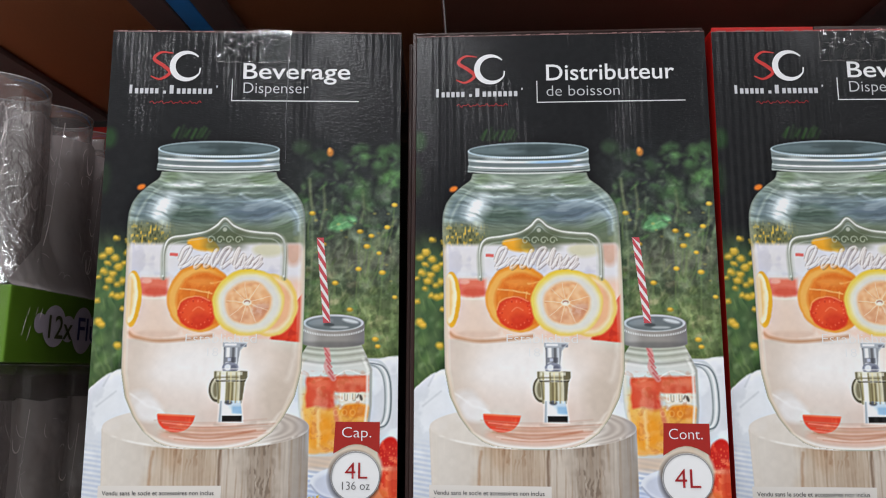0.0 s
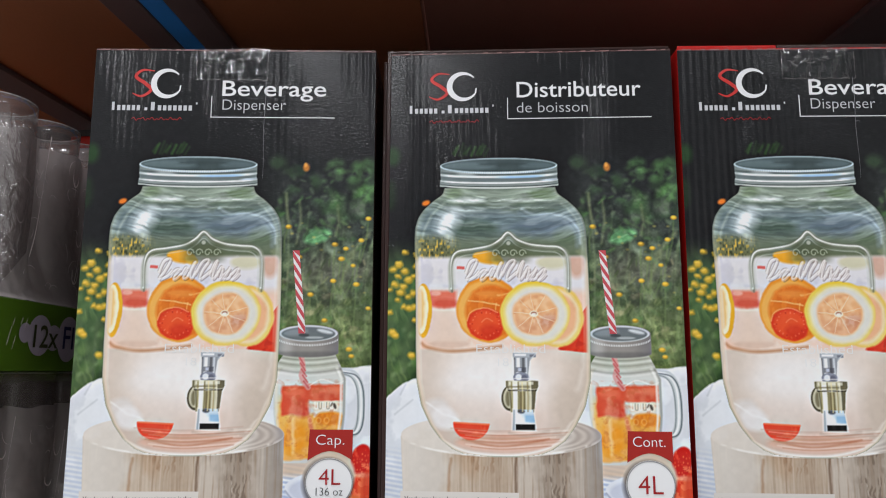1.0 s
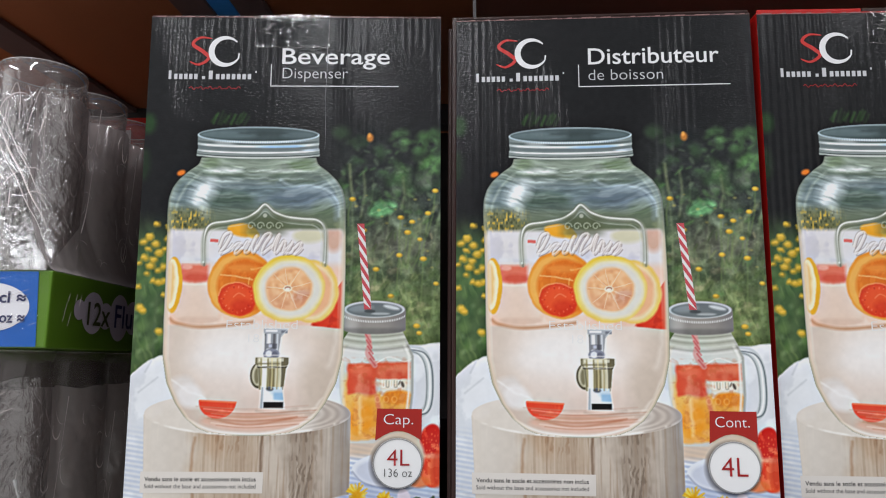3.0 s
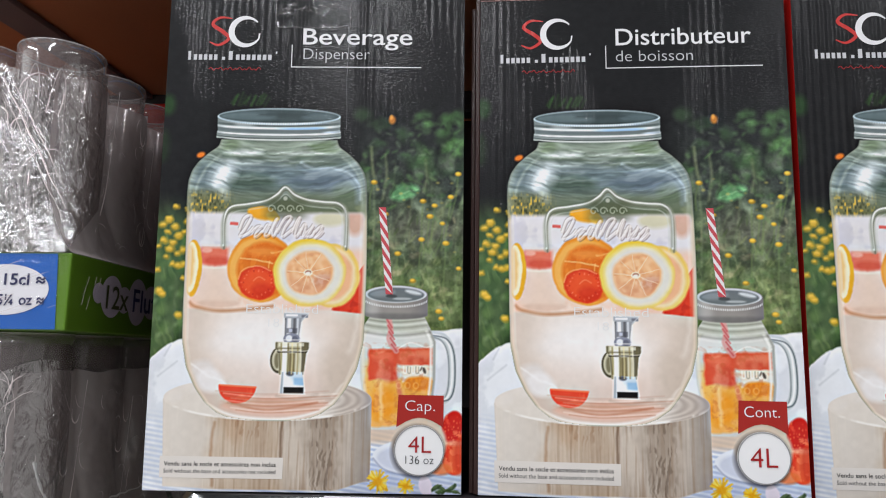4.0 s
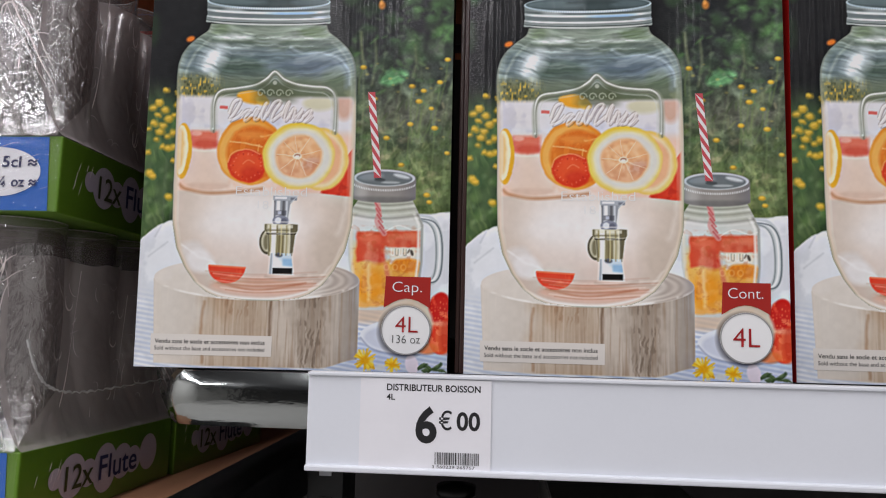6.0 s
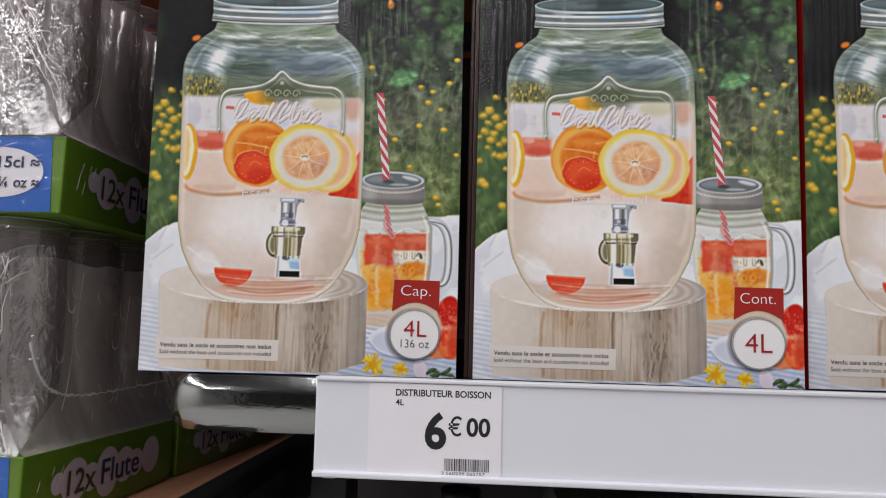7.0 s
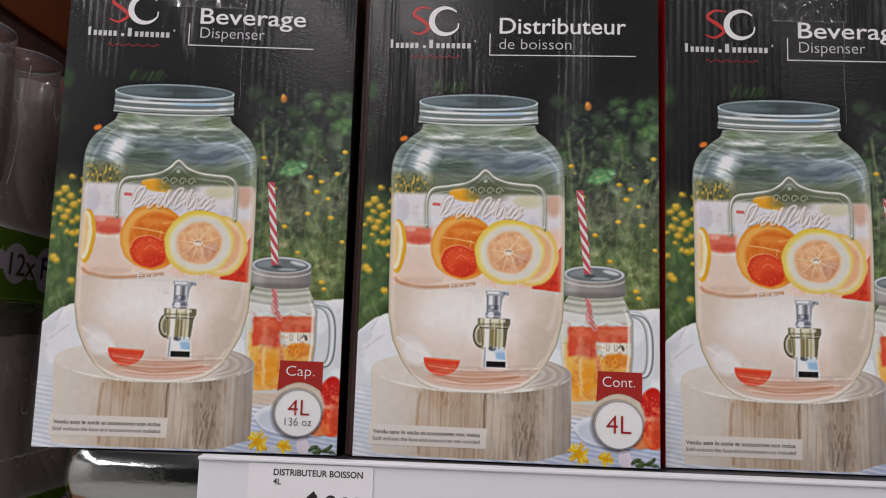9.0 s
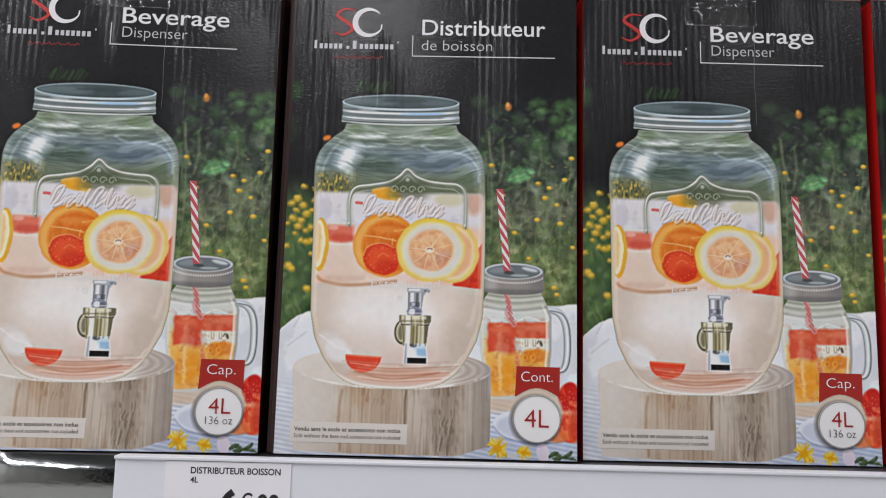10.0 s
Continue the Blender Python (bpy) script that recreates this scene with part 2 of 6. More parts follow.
def letters(text, width, cap, weight=0.0):
    """Flat lettering in the x-z plane: its left end and baseline at the origin, as wide and with capitals as high as given."""
    key = (text, width, cap, weight)
    if key not in LETTERS:
        cu = bpy.data.curves.new("lettering", "FONT")
        cu.body, cu.offset, cu.resolution_u = text, weight, 4
        ob = bpy.data.objects.new("lettering", cu)
        me = bpy.data.meshes.new_from_object(ob)
        bpy.data.objects.remove(ob)
        co = np.empty(len(me.vertices) * 3)
        me.vertices.foreach_get("co", co)
        co = co.reshape(-1, 3)
        x0, x1 = co[:, 0].min(), co[:, 0].max()
        out = np.zeros_like(co)
        out[:, 0] = (co[:, 0] - x0) / (x1 - x0) * width
        out[:, 2] = co[:, 1] * cap / 0.69
        me.vertices.foreach_set("co", out.ravel())
        me.materials.clear()
        me.update()
        LETTERS[key] = me
    return LETTERS[key].copy()


def lettering(name, text, x, z, width, cap, material, parent, weight=0.0, y=-0.0002, at=None):
    me = letters(text, width, cap, weight)
    me.name = name
    me.materials.append(material)
    return part(name, me, None, parent, at=(at or Matrix()) @ pose(x, y, z))


# ---- the printed picture on the cartons: painted on a fine sheet of coloured points, in millimetres ----
BOX_W, BOX_H, BOX_D = 0.170, 0.277, 0.170


def smooth_noise(u, v, su, sv, seed):
    """Value noise with cells of su by sv millimetres."""
    rng = np.random.default_rng(seed)
    grid = rng.random((int(300 / sv) + 4, int(190 / su) + 4))
    a, b = np.clip(u / su + 1, 0, None), np.clip(v / sv + 1, 0, None)
    i, j = np.minimum(a.astype(int), grid.shape[1] - 2), np.minimum(b.astype(int), grid.shape[0] - 2)
    fa, fb = np.clip(a - i, 0, 1), np.clip(b - j, 0, 1)
    fa, fb = fa * fa * (3 - 2 * fa), fb * fb * (3 - 2 * fb)
    return (grid[j, i] * (1 - fa) + grid[j, i + 1] * fa) * (1 - fb) + (grid[j + 1, i] * (1 - fa) + grid[j + 1, i + 1] * fa) * fb


def cloudy(u, v, size, seed, octaves=4):
    return sum(smooth_noise(u, v, size / 2**k, size / 2**k, seed + k) * 0.5**k for k in range(octaves)) / (2 - 0.5 ** (octaves - 1))


def ramp01(x, a, b):
    s = np.clip((x - a) / (b - a), 0, 1)
    return s * s * (3 - 2 * s)


class Sheet:
    def __init__(self, step):
        nu, nv = round(BOX_W * 1000 / step) + 1, round(BOX_H * 1000 / step) + 1
        self.nu, self.nv = nu, nv
        self.u, self.v = np.meshgrid(np.linspace(0, BOX_W * 1000, nu), np.linspace(0, BOX_H * 1000, nv))
        self.u0, self.v0 = self.u, self.v
        self.c = np.zeros((nv, nu, 3))

    def stir(self, amount=0.0, size=6.0, seed=900):
        """Lets the shapes laid next wander by up to so many millimetres, as outlines of real fruit and leaves do."""
        self.u, self.v = self.u0, self.v0
        if amount:
            a, b = cloudy(self.u0, self.v0, size, seed, 3), cloudy(self.u0, self.v0, size, seed + 50, 3)
            self.u, self.v = self.u0 + 2 * amount * (a - 0.5), self.v0 + 2 * amount * (b - 0.5)

    def lay(self, mask, colour, alpha=1.0):
        colour = np.asarray(colour, float)
        if colour.ndim == 1:
            colour = colour / 255
        self.c += (colour - self.c) * (np.clip(mask, 0, 1) * alpha)[..., None]

    def oval(self, cx, cy, rx, ry, soft=1.0, turn=0.0):
        a = math.radians(turn)
        du, dv = self.u - cx, self.v - cy
        x, y = du * math.cos(a) + dv * math.sin(a), dv * math.cos(a) - du * math.sin(a)
        q = np.sqrt((x / rx) ** 2 + (y / ry) ** 2 + 1e-9)
        slope = np.sqrt(x**2 / rx**4 + y**2 / ry**4 + 1e-12)
        return np.clip(0.5 - (q - 1) * q / slope / soft, 0, 1)

    def stroke(self, pts, width, soft=0.7):
        best = np.full(self.u.shape, 1e9)
        for (x0, y0), (x1, y1) in zip(pts, pts[1:]):
            dx, dy = x1 - x0, y1 - y0
            k = np.clip(((self.u - x0) * dx + (self.v - y0) * dy) / (dx * dx + dy * dy + 1e-9), 0, 1)
            best = np.minimum(best, np.hypot(self.u - x0 - k * dx, self.v - y0 - k * dy))
        return np.clip(0.5 - (best - width / 2) / soft, 0, 1)

    def band(self, left, right, low, high, soft=0.8):
        """left, right: numbers or arrays over the sheet."""
        m = np.clip(0.5 + (self.u - left) / soft, 0, 1) * np.clip(0.5 - (self.u - right) / soft, 0, 1)
        return m * np.clip(0.5 + (self.v - low) / soft, 0, 1) * np.clip(0.5 - (self.v - high) / soft, 0, 1)

    def dabs(self, n, u0, u1, v0, v1, r0, r1, colour, seed, soft=1.2, alpha=0.9, flat_=0.7):
        rng = np.random.default_rng(seed)
        for _ in range(n):
            cu, cv, r = rng.uniform(u0, u1), rng.uniform(v0, v1), rng.uniform(r0, r1)
            su, sv = np.abs(self.u0[0] - cu) < r + 3 + soft, np.abs(self.v0[:, 0] - cv) < (r + soft) * max(1, flat_) + 3
            if not su.any() or not sv.any():
                continue
            box = np.ix_(sv, su)
            q = np.hypot(self.u[box] - cu, (self.v[box] - cv) / flat_)
            m = np.clip(0.5 - (q - r) / soft, 0, 1) * alpha
            shade = rng.uniform(0.82, 1.08)
            self.c[box] += (np.asarray(colour) / 255 * shade - self.c[box]) * m[..., None]


def wavy(points, n=60):
    """A rounded path through a few points."""
    p = np.array(points, float)
    t = np.linspace(0, len(p) - 1, n)
    i = np.clip(t.astype(int), 0, len(p) - 2)
    f = (t - i)[:, None]
    p0, p1, p2, p3 = p[np.maximum(i - 1, 0)], p[i], p[i + 1], p[np.minimum(i + 2, len(p) - 1)]
    return (0.5 * (2 * p1 + (p2 - p0) * f + (2 * p0 - 5 * p1 + 4 * p2 - p3) * f**2 + (3 * p1 - p0 - 3 * p2 + p3) * f**3)).tolist()


def rounded(edge, v):
    """An outline by height with its corners eased."""
    col, h = edge[:, 0], v[1, 0] - v[0, 0]
    n = int(3 / h)
    k = np.hanning(2 * n + 1)
    wide = np.convolve(np.pad(col, n, mode="edge"), k / k.sum(), "valid")
    keep = ramp01(v[:, 0], 44, 52)
    return np.repeat((col * (1 - keep) + wide * keep)[:, None], edge.shape[1], 1)


def blurred(c, reach):
    """The colours c, smoothed over so many points each way."""
    n = max(1, int(round(2 * reach)))
    k = np.exp(-0.5 * (np.arange(-n, n + 1) / max(reach, 0.5)) ** 2)
    k /= k.sum()
    for axis in (0, 1):
        wide = np.pad(c, [(n, n) if a == axis else (0, 0) for a in range(3)], mode="edge")
        size = c.shape[axis]
        c = sum(w * np.take(wide, np.arange(i, i + size), axis) for i, w in enumerate(k))
    return c


def paint_picture(step):
    s = Sheet(step)
    u, v = s.u, s.v
    big, mid, small = cloudy(u, v, 40, 11), cloudy(u, v, 14, 21), cloudy(u, v, 5, 31, 3)
    rng = np.random.default_rng(5)
    # meadow: black at the top, dark shrubs, then blurred grass with flowers
    wu, wv = u + 7 * (cloudy(u, v, 16, 301, 3) - 0.5), v + 9 * (cloudy(u, v, 13, 311, 3) - 0.5)
    leafy, tufts, specks = cloudy(wu, wv, 11, 321, 4), cloudy(wu, wv, 6, 331, 3), cloudy(wu, wv, 3, 341, 3)
    s.lay(np.ones_like(u), (27, 28, 30))
    right = ramp01(u, 94, 120)
    s.lay(right * ramp01(v, 226, 178) * (0.55 + 0.9 * (big - 0.3)), (64, 72, 66), 0.85)
    s.lay(right * ramp01(v, 184, 142), (74, 90, 66), 0.75)
    s.lay(right * ramp01(v, 140, 98), (108, 124, 76), 0.8)
    s.stir(1.6, 7, 911)
    s.dabs(46, 112, 171, 166, 208, 1.5, 5.0, (72, 108, 66), 511, 4.0, 0.34, 0.8)
    s.dabs(30, 112, 171, 152, 204, 2.0, 5.0, (46, 50, 50), 512, 4.5, 0.4, 1.2)
    s.dabs(18, 134, 171, 172, 206, 1.5, 4.0, (90, 130, 80), 513, 3.0, 0.34, 0.7)
    s.dabs(26, 112, 171, 148, 186, 1.0, 3.0, (134, 150, 124), 514, 2.6, 0.26, 1.6)
    s.lay(right * s.oval(150, 141, 24, 10, 14), (122, 114, 104), 0.4)
    s.dabs(30, 118, 171, 128, 152, 1.2, 3.4, (126, 140, 104), 515, 2.6, 0.34, 1.4)
    s.dabs(26, 118, 171, 124, 152, 1.0, 3.0, (72, 70, 66), 516, 2.4, 0.3, 2.0)
    s.dabs(44, 112, 171, 86, 134, 1.2, 3.8, (146, 154, 104), 517, 3.0, 0.34, 0.8)
    s.dabs(38, 112, 171, 86, 134, 1.2, 3.4, (84, 106, 62), 518, 3.0, 0.34, 0.9)
    s.dabs(16, 112, 171, 96, 136, 1.2, 3.0, (170, 156, 126), 519, 2.6, 0.3, 0.6)
    s.stir()
    # short leaning grass and a few stems, out of focus
    blades = smooth_noise(u + 0.3 * v + 3 * (tufts - 0.5), v, 1.5, 9, 77)
    s.lay(right * ramp01(v, 152, 104) * ramp01(blades, 0.55, 0.95), (158, 166, 118), 0.32)
    s.lay(right * ramp01(v, 152, 104) * ramp01(blades, 0.4, 0.1), (58, 74, 48), 0.32)
    grain = smooth_noise(u, v, 1.1, 1.1, 79)
    s.lay(right * ramp01(v, 200, 150) * ramp01(grain, 0.5, 1.0), (150, 156, 138), 0.06)
    s.lay(right * ramp01(v, 200, 150) * ramp01(grain, 0.5, 0.0), (40, 46, 40), 0.08)
    for k in range(12):
        x = rng.uniform(116, 170)
        low_, top = rng.uniform(100, 140), rng.uniform(140, 188)
        s.lay(s.stroke(wavy([(x, low_), (x + rng.uniform(-3, 5), (low_ + top) / 2), (x + rng.uniform(-3, 9), top)], 8), rng.uniform(0.4, 1.0), 1.8), (124, 138, 104), rng.uniform(0.2, 0.4))
    for pts, w in (((148, 163), (149.5, 172), (148.6, 181)), 1.5), (((151, 133), (158, 152), (167.5, 164)), 2.4), (((122, 164), (119, 176), (118, 188)), 1.6), (((125, 158), (127, 172), (126, 184)), 1.2):
        s.lay(s.stroke(wavy(pts, 14), w, 1.8), (126, 136, 100), 0.5)
    s.stir(0.9, 5, 917)
    s.lay(s.oval(137, 162.5, 8.0, 4.4, 3.0, 14) * (0.7 + 0.5 * leafy), (104, 162, 108), 0.8)
    s.lay(s.stroke([(131, 160.4), (144, 164)], 0.5, 1.2), (160, 200, 156), 0.4)
    s.lay(s.oval(146, 155, 4, 3, 2.5, -20), (140, 156, 132), 0.5)
    s.lay(s.oval(164, 187, 6, 7, 4, 20) * ramp01(tufts, 0.25, 0.7), (88, 132, 74), 0.6)
    s.lay(s.oval(162, 203, 7, 5, 4, 30) * ramp01(tufts, 0.25, 0.7), (68, 102, 60), 0.6)
    s.lay(s.oval(148, 186, 12, 8, 8) * ramp01(leafy, 0.35, 0.6), (74, 112, 66), 0.6)
    s.stir()
    for k in range(12):
        x = 38 + k * 1.7 + rng.uniform(-0.6, 0.6)
        s.lay(s.stroke([(x, 212.5 + rng.uniform(-1, 1)), (x + 2.4, 217 + rng.uniform(-1, 2.5))], 1.0, 1.8), (60, 104, 48), rng.uniform(0.3, 0.7))
    left = ramp01(u, 30, 10)
    lf = left * ramp01(v, 164, 138)
    s.lay(left * s.oval(2, 212, 4, 6, 4), (46, 88, 42), 0.6)
    s.lay(left * s.oval(1, 188, 3, 9, 4), (40, 62, 38), 0.6)
    s.lay(lf, (92, 118, 74), 0.85)
    s.stir(1.2, 5, 921)
    s.dabs(30, -1, 20, 78, 140, 1.2, 3.2, (58, 86, 50), 521, 2.4, 0.4, 1.3)
    s.dabs(34, -1, 20, 78, 136, 1.0, 2.8, (112, 146, 84), 522, 2.4, 0.36, 1.3)
    s.dabs(12, -1, 20, 80, 120, 0.8, 2.0, (146, 172, 122), 523, 2.0, 0.35, 1.0)
    s.stir()
    s.lay(lf * ramp01(blades, 0.55, 0.95), (136, 160, 100), 0.3)
    s.stir(0.9, 3.0, 931)
    for cu, cv, r in ((6, 146, 2.2), (3, 143, 1.9), (10, 142, 2.0), (12, 137, 2.2), (15.5, 139, 1.9), (6, 139, 1.6), (4, 134, 1.9), (9, 133, 2.0), (7.5, 129.5, 2.3), (1, 131, 1.4), (15, 129, 1.9), (12, 127, 1.5), (17, 145, 1.9),
                       (10, 153, 1.7), (17, 151, 1.8), (9.5, 121, 1.5), (13, 120.5, 2.0), (16, 121.5, 1.8), (3, 106, 2.2), (4.5, 104.5, 1.7), (14.5, 93, 2.0), (16.5, 113, 1.5), (1, 118, 1.3), (6, 125, 1.2)):
        r *= 1.18
        s.lay(s.oval(cu, cv, r, r * 0.78, 2.0), (200, 164, 54), 0.9)
        s.lay(s.oval(cu - 0.3, cv + 0.5, r * 0.6, r * 0.4, 1.6), (234, 206, 96), 0.6)
    s.stir()
    spots = ((147.5, 157.5), (154, 155), (151.5, 149), (158.5, 145), (147, 136), (160.5, 134), (167.7, 120), (142.5, 113), (157, 96.5), (158.5, 92.5), (167, 173), (120, 168), (127, 150), (163, 160), (134, 128))
    leaf = smooth_noise(u + 3 * (tufts - 0.5), v + 3 * (specks - 0.5), 3.4, 2.8, 81) * 0.85 + grain * 0.15
    bushy = right * ramp01(v, 224, 196)
    s.lay(bushy * ramp01(leaf, 0.45, 0.9), np.clip(s.c * 1.6 + 0.02, 0, 1), 0.3)
    s.lay(bushy * ramp01(leaf, 0.5, 0.15), s.c * 0.6, 0.3)
    s.lay(bushy, np.clip(s.c * 1.1, 0, 1), 1.0)
    for k in range(70):
        cu, cv = rng.uniform(112, 170), rng.uniform(160, 204)
        s.lay(s.oval(cu, cv, rng.uniform(0.8, 2.6), rng.uniform(0.5, 1.3), 1.6, rng.uniform(-60, 60)) * right, ((104, 150, 88), (128, 150, 118), (52, 60, 54), (84, 118, 76))[k % 4], rng.uniform(0.2, 0.5))
    for k in range(60):
        cu, cv = rng.uniform(112, 170), rng.uniform(88, 150)
        s.lay(s.oval(cu, cv, rng.uniform(0.4, 0.9), rng.uniform(1.2, 3.4), 1.2, rng.uniform(-50, 20)) * right, ((150, 160, 112), (84, 106, 60), (164, 160, 124), (58, 72, 46))[k % 4], rng.uniform(0.25, 0.5))
    for k, (cx, cy) in enumerate(spots):
        if cy > 110:
            foot = cy - rng.uniform(14, 30)
            s.lay(s.stroke(wavy([(cx, cy), (cx - rng.uniform(0, 2), (cy + foot) / 2), (cx - rng.uniform(-1, 5), foot)], 10), 0.7, 1.3) * right, (118, 140, 88), 0.5)
    for k in range(26):
        cu, cv = rng.uniform(116, 170), rng.uniform(96, 172)
        s.lay(s.oval(cu, cv, rng.uniform(1.6, 3.6), rng.uniform(0.7, 1.4), 1.8, rng.uniform(-70, 70)) * right, ((96, 134, 80), (120, 148, 98), (48, 60, 44))[k % 3], rng.uniform(0.3, 0.55))
    for k, (cx, cy) in enumerate(spots):
        s.dabs(1, cx, cx + 0.1, cy, cy + 0.1, 1.3 + 0.5 * (k % 3) / 2, 1.9, (204, 164, 56), 40 + k, 1.3, 0.85)
        s.lay(s.oval(cx - 0.2, cy + 0.5, 1.1, 0.7, 1.0), (240, 206, 92), 0.7)
    s.dabs(14, 122, 169, 125, 172, 0.5, 1.0, (176, 168, 96), 9, 1.4, 0.5)
    s.lay(s.oval(129.5, 204, 1.9, 2.4, 1.6), (190, 122, 56), 0.9)
    s.lay(s.oval(129, 205.5, 0.9, 1.4, 1.2), (222, 160, 80), 0.8)
    s.lay(s.oval(22, 183, 2.4, 1.6, 1.4, 20), (224, 124, 48), 0.95)
    # table cloth, white with pale blue stripes
    edge = np.interp(u, [0, 1, 5, 9, 17, 30, 112, 140, 152, 168, 170], [69, 70.5, 74, 77, 80, 82, 84, 85, 85.5, 87, 87]) + 1.2 * (small - 0.5)
    cloth = np.clip(0.5 + (edge - v) / 1.2, 0, 1)
    s.lay(cloth, (222, 226, 232))
    s.lay(cloth * ramp01(mid, 0.5, 0.62), (240, 243, 247), 0.7)
    s.lay(cloth * (s.stroke([(8, 71), (11, 77)], 1.0, 1.0) + s.stroke([(5, 60), (15, 68)], 0.8, 1.2)), (186, 192, 198), 0.4)
    stripes = 0.5 + 0.5 * np.sin((v + 0.16 * u) * 2 * math.pi / 2.6)
    s.lay(cloth * ramp01(v, 46, 30) * stripes, (176, 190, 216), np.where(u > 60, 0.85, 0.45))
    s.lay(cloth * ramp01(v, 26, 10) * ramp01(u, 100, 120), (170, 182, 208), 0.4)
    # mug with handle, lid, fruit drink
    hand = wavy([(152, 84), (160, 82), (164, 74), (164.4, 58), (161.5, 50), (154, 49)], 40)
    s.lay(s.stroke(hand, 4.6, 0.8), (196, 204, 206), 0.8)
    s.lay(s.stroke([(p[0] - 1.7, p[1] - 1.0) for p in hand], 0.6, 0.7), (128, 138, 142), 0.7)
    s.lay(s.stroke(hand, 1.2, 1.0), (240, 244, 246), 0.9)
    s.lay(s.stroke([(p[0] + 1.6, p[1] - 0.5) for p in hand], 0.7, 0.7), (96, 108, 116), 0.8)
    ml = np.interp(v, [30, 36, 60, 80, 88, 94], [123, 119, 115, 114, 116, 120])
    mr = np.interp(v, [30, 36, 60, 80, 88, 94], [150, 153, 155.5, 155.5, 152, 149])
    s.lay(s.band(114, 160, 26, 38, 4), (216, 192, 168), 0.85)
    mug = s.band(ml, mr, 33, 95)
    s.lay(mug, (212, 212, 204), 0.85)
    s.lay(mug * ramp01(v, 80, 92), (190, 194, 180), 0.7)
    s.stir(0.8, 5, 941)
    s.lay(mug * s.oval(122, 80, 8, 5, 2.5), (232, 232, 230), 0.8)
    s.lay(mug * s.oval(146, 80, 7, 3, 2.5), (222, 222, 216), 0.7)
    inside_mug = s.band(ml + 1.5, mr - 1.5, 35, 79, 1.5)
    s.lay(inside_mug * ramp01(v, 62, 58), (240, 168, 62), 0.9)
    s.lay(inside_mug * s.oval(120, 55, 5, 14, 5), (246, 196, 110), 0.8)
    s.lay(inside_mug * s.band(119, 134.5, 59.5, 75.5, 1.6), (226, 88, 60), 0.95)
    s.lay(inside_mug * s.band(133, 155, 67.5, 76.5, 1.6), (224, 92, 62), 0.95)
    s.lay(inside_mug * s.oval(126, 72, 6, 3, 3), (240, 132, 98), 0.6)
    s.lay(inside_mug * s.oval(131, 63, 4, 5, 3), (204, 66, 46), 0.6)
    s.lay(inside_mug * s.oval(147, 70, 6, 2.4, 2), (206, 72, 48), 0.6)
    s.lay(inside_mug * s.band(137.5, 151.8, 58, 67.6, 1.2), (232, 226, 210), 0.95)
    s.lay(inside_mug * s.oval(147, 57.6, 8.5, 3.8, 1.8), (238, 150, 44), 0.95)
    s.lay(inside_mug * s.oval(128, 47, 7, 9, 5), (244, 156, 36), 0.8)
    s.lay(inside_mug * s.band(125.4, 127.4, 38, 58, 1.6), (252, 212, 136), 0.7)
    s.lay(inside_mug * ramp01(tufts, 0.4, 0.75) * ramp01(v, 78, 74), (252, 214, 178), 0.3)
    s.lay(inside_mug * ramp01(specks, 0.5, 0.2), (190, 84, 40), 0.25)
    s.stir()
    s.lay(s.stroke([(135.5, 58), (138.5, 42)], 2.4, 1.4), (222, 120, 96), 0.6)
    s.lay(s.band(ml + 0.8, ml + 2.6, 36, 86, 1.5), (240, 232, 214), 0.6)
    s.lay(s.band(mr - 3.2, mr - 1.8, 40, 86, 1.2), (244, 244, 238), 0.8)
    s.lay(s.band(mr - 1.2, mr, 40, 88, 1.0), (150, 152, 148), 0.6)
    for z, w, c, al in ((91.6, 0.9, (104, 106, 96), 0.7), (90.0, 0.8, (240, 242, 238), 0.8), (88.4, 0.9, (120, 122, 110), 0.6), (86.4, 1.0, (236, 238, 234), 0.8), (84.4, 1.1, (96, 98, 86), 0.55), (82.6, 0.7, (244, 244, 240), 0.7)):
        s.lay(s.stroke(wavy([(116.5, z + 0.6), (126, z - 0.8), (138, z - 1.0), (152.5, z + 0.8)], 14), w, 1.1) * mug, c, al * 0.55)
    s.lay(s.stroke(wavy([(135, 76), (142, 79.5), (150, 77), (154, 78.4)], 14), 0.6, 0.8), (246, 240, 234), 0.7)
    for k in range(5):
        s.lay(s.stroke(wavy([(138.4 + k * 2.2, 66.5), (138.5 + k * 2.2, 63.4), (139.8 + k * 2.2, 63.2), (140 + k * 2.2, 66.2)], 8), 0.6, 0.6), (160, 150, 130) if k % 2 else (252, 248, 240), 0.6)
    s.lay(s.oval(149.6, 64.6, 0.8, 1.7, 0.8, 20), (84, 72, 62), 0.8)
    s.lay(s.oval(147.8, 65.4, 0.5, 1.4, 0.7, -30), (104, 92, 80), 0.6)
    for k in range(3):
        s.lay(np.clip(s.oval(136 + 4.6 * k, 56.5, 1.7, 1.9, 0.7) - s.oval(136 + 4.6 * k, 56.5, 1.0, 1.2, 0.7), 0, 1), (250, 206, 140), 0.35)
    # straw inside the mug, lid
    s.lay(s.stroke(wavy([(129.6, 93), (131.0, 86), (130.4, 81), (134.2, 75)], 14), 3.2, 0.9), (222, 160, 156), 0.75)
    for k in range(5):
        s.lay(s.stroke([(128.8 + 0.7 * k, 92 - 3.4 * k), (131.6 + 0.7 * k, 87.6 - 3.2 * k)], 0.9, 0.7), (200, 84, 88), 0.6)
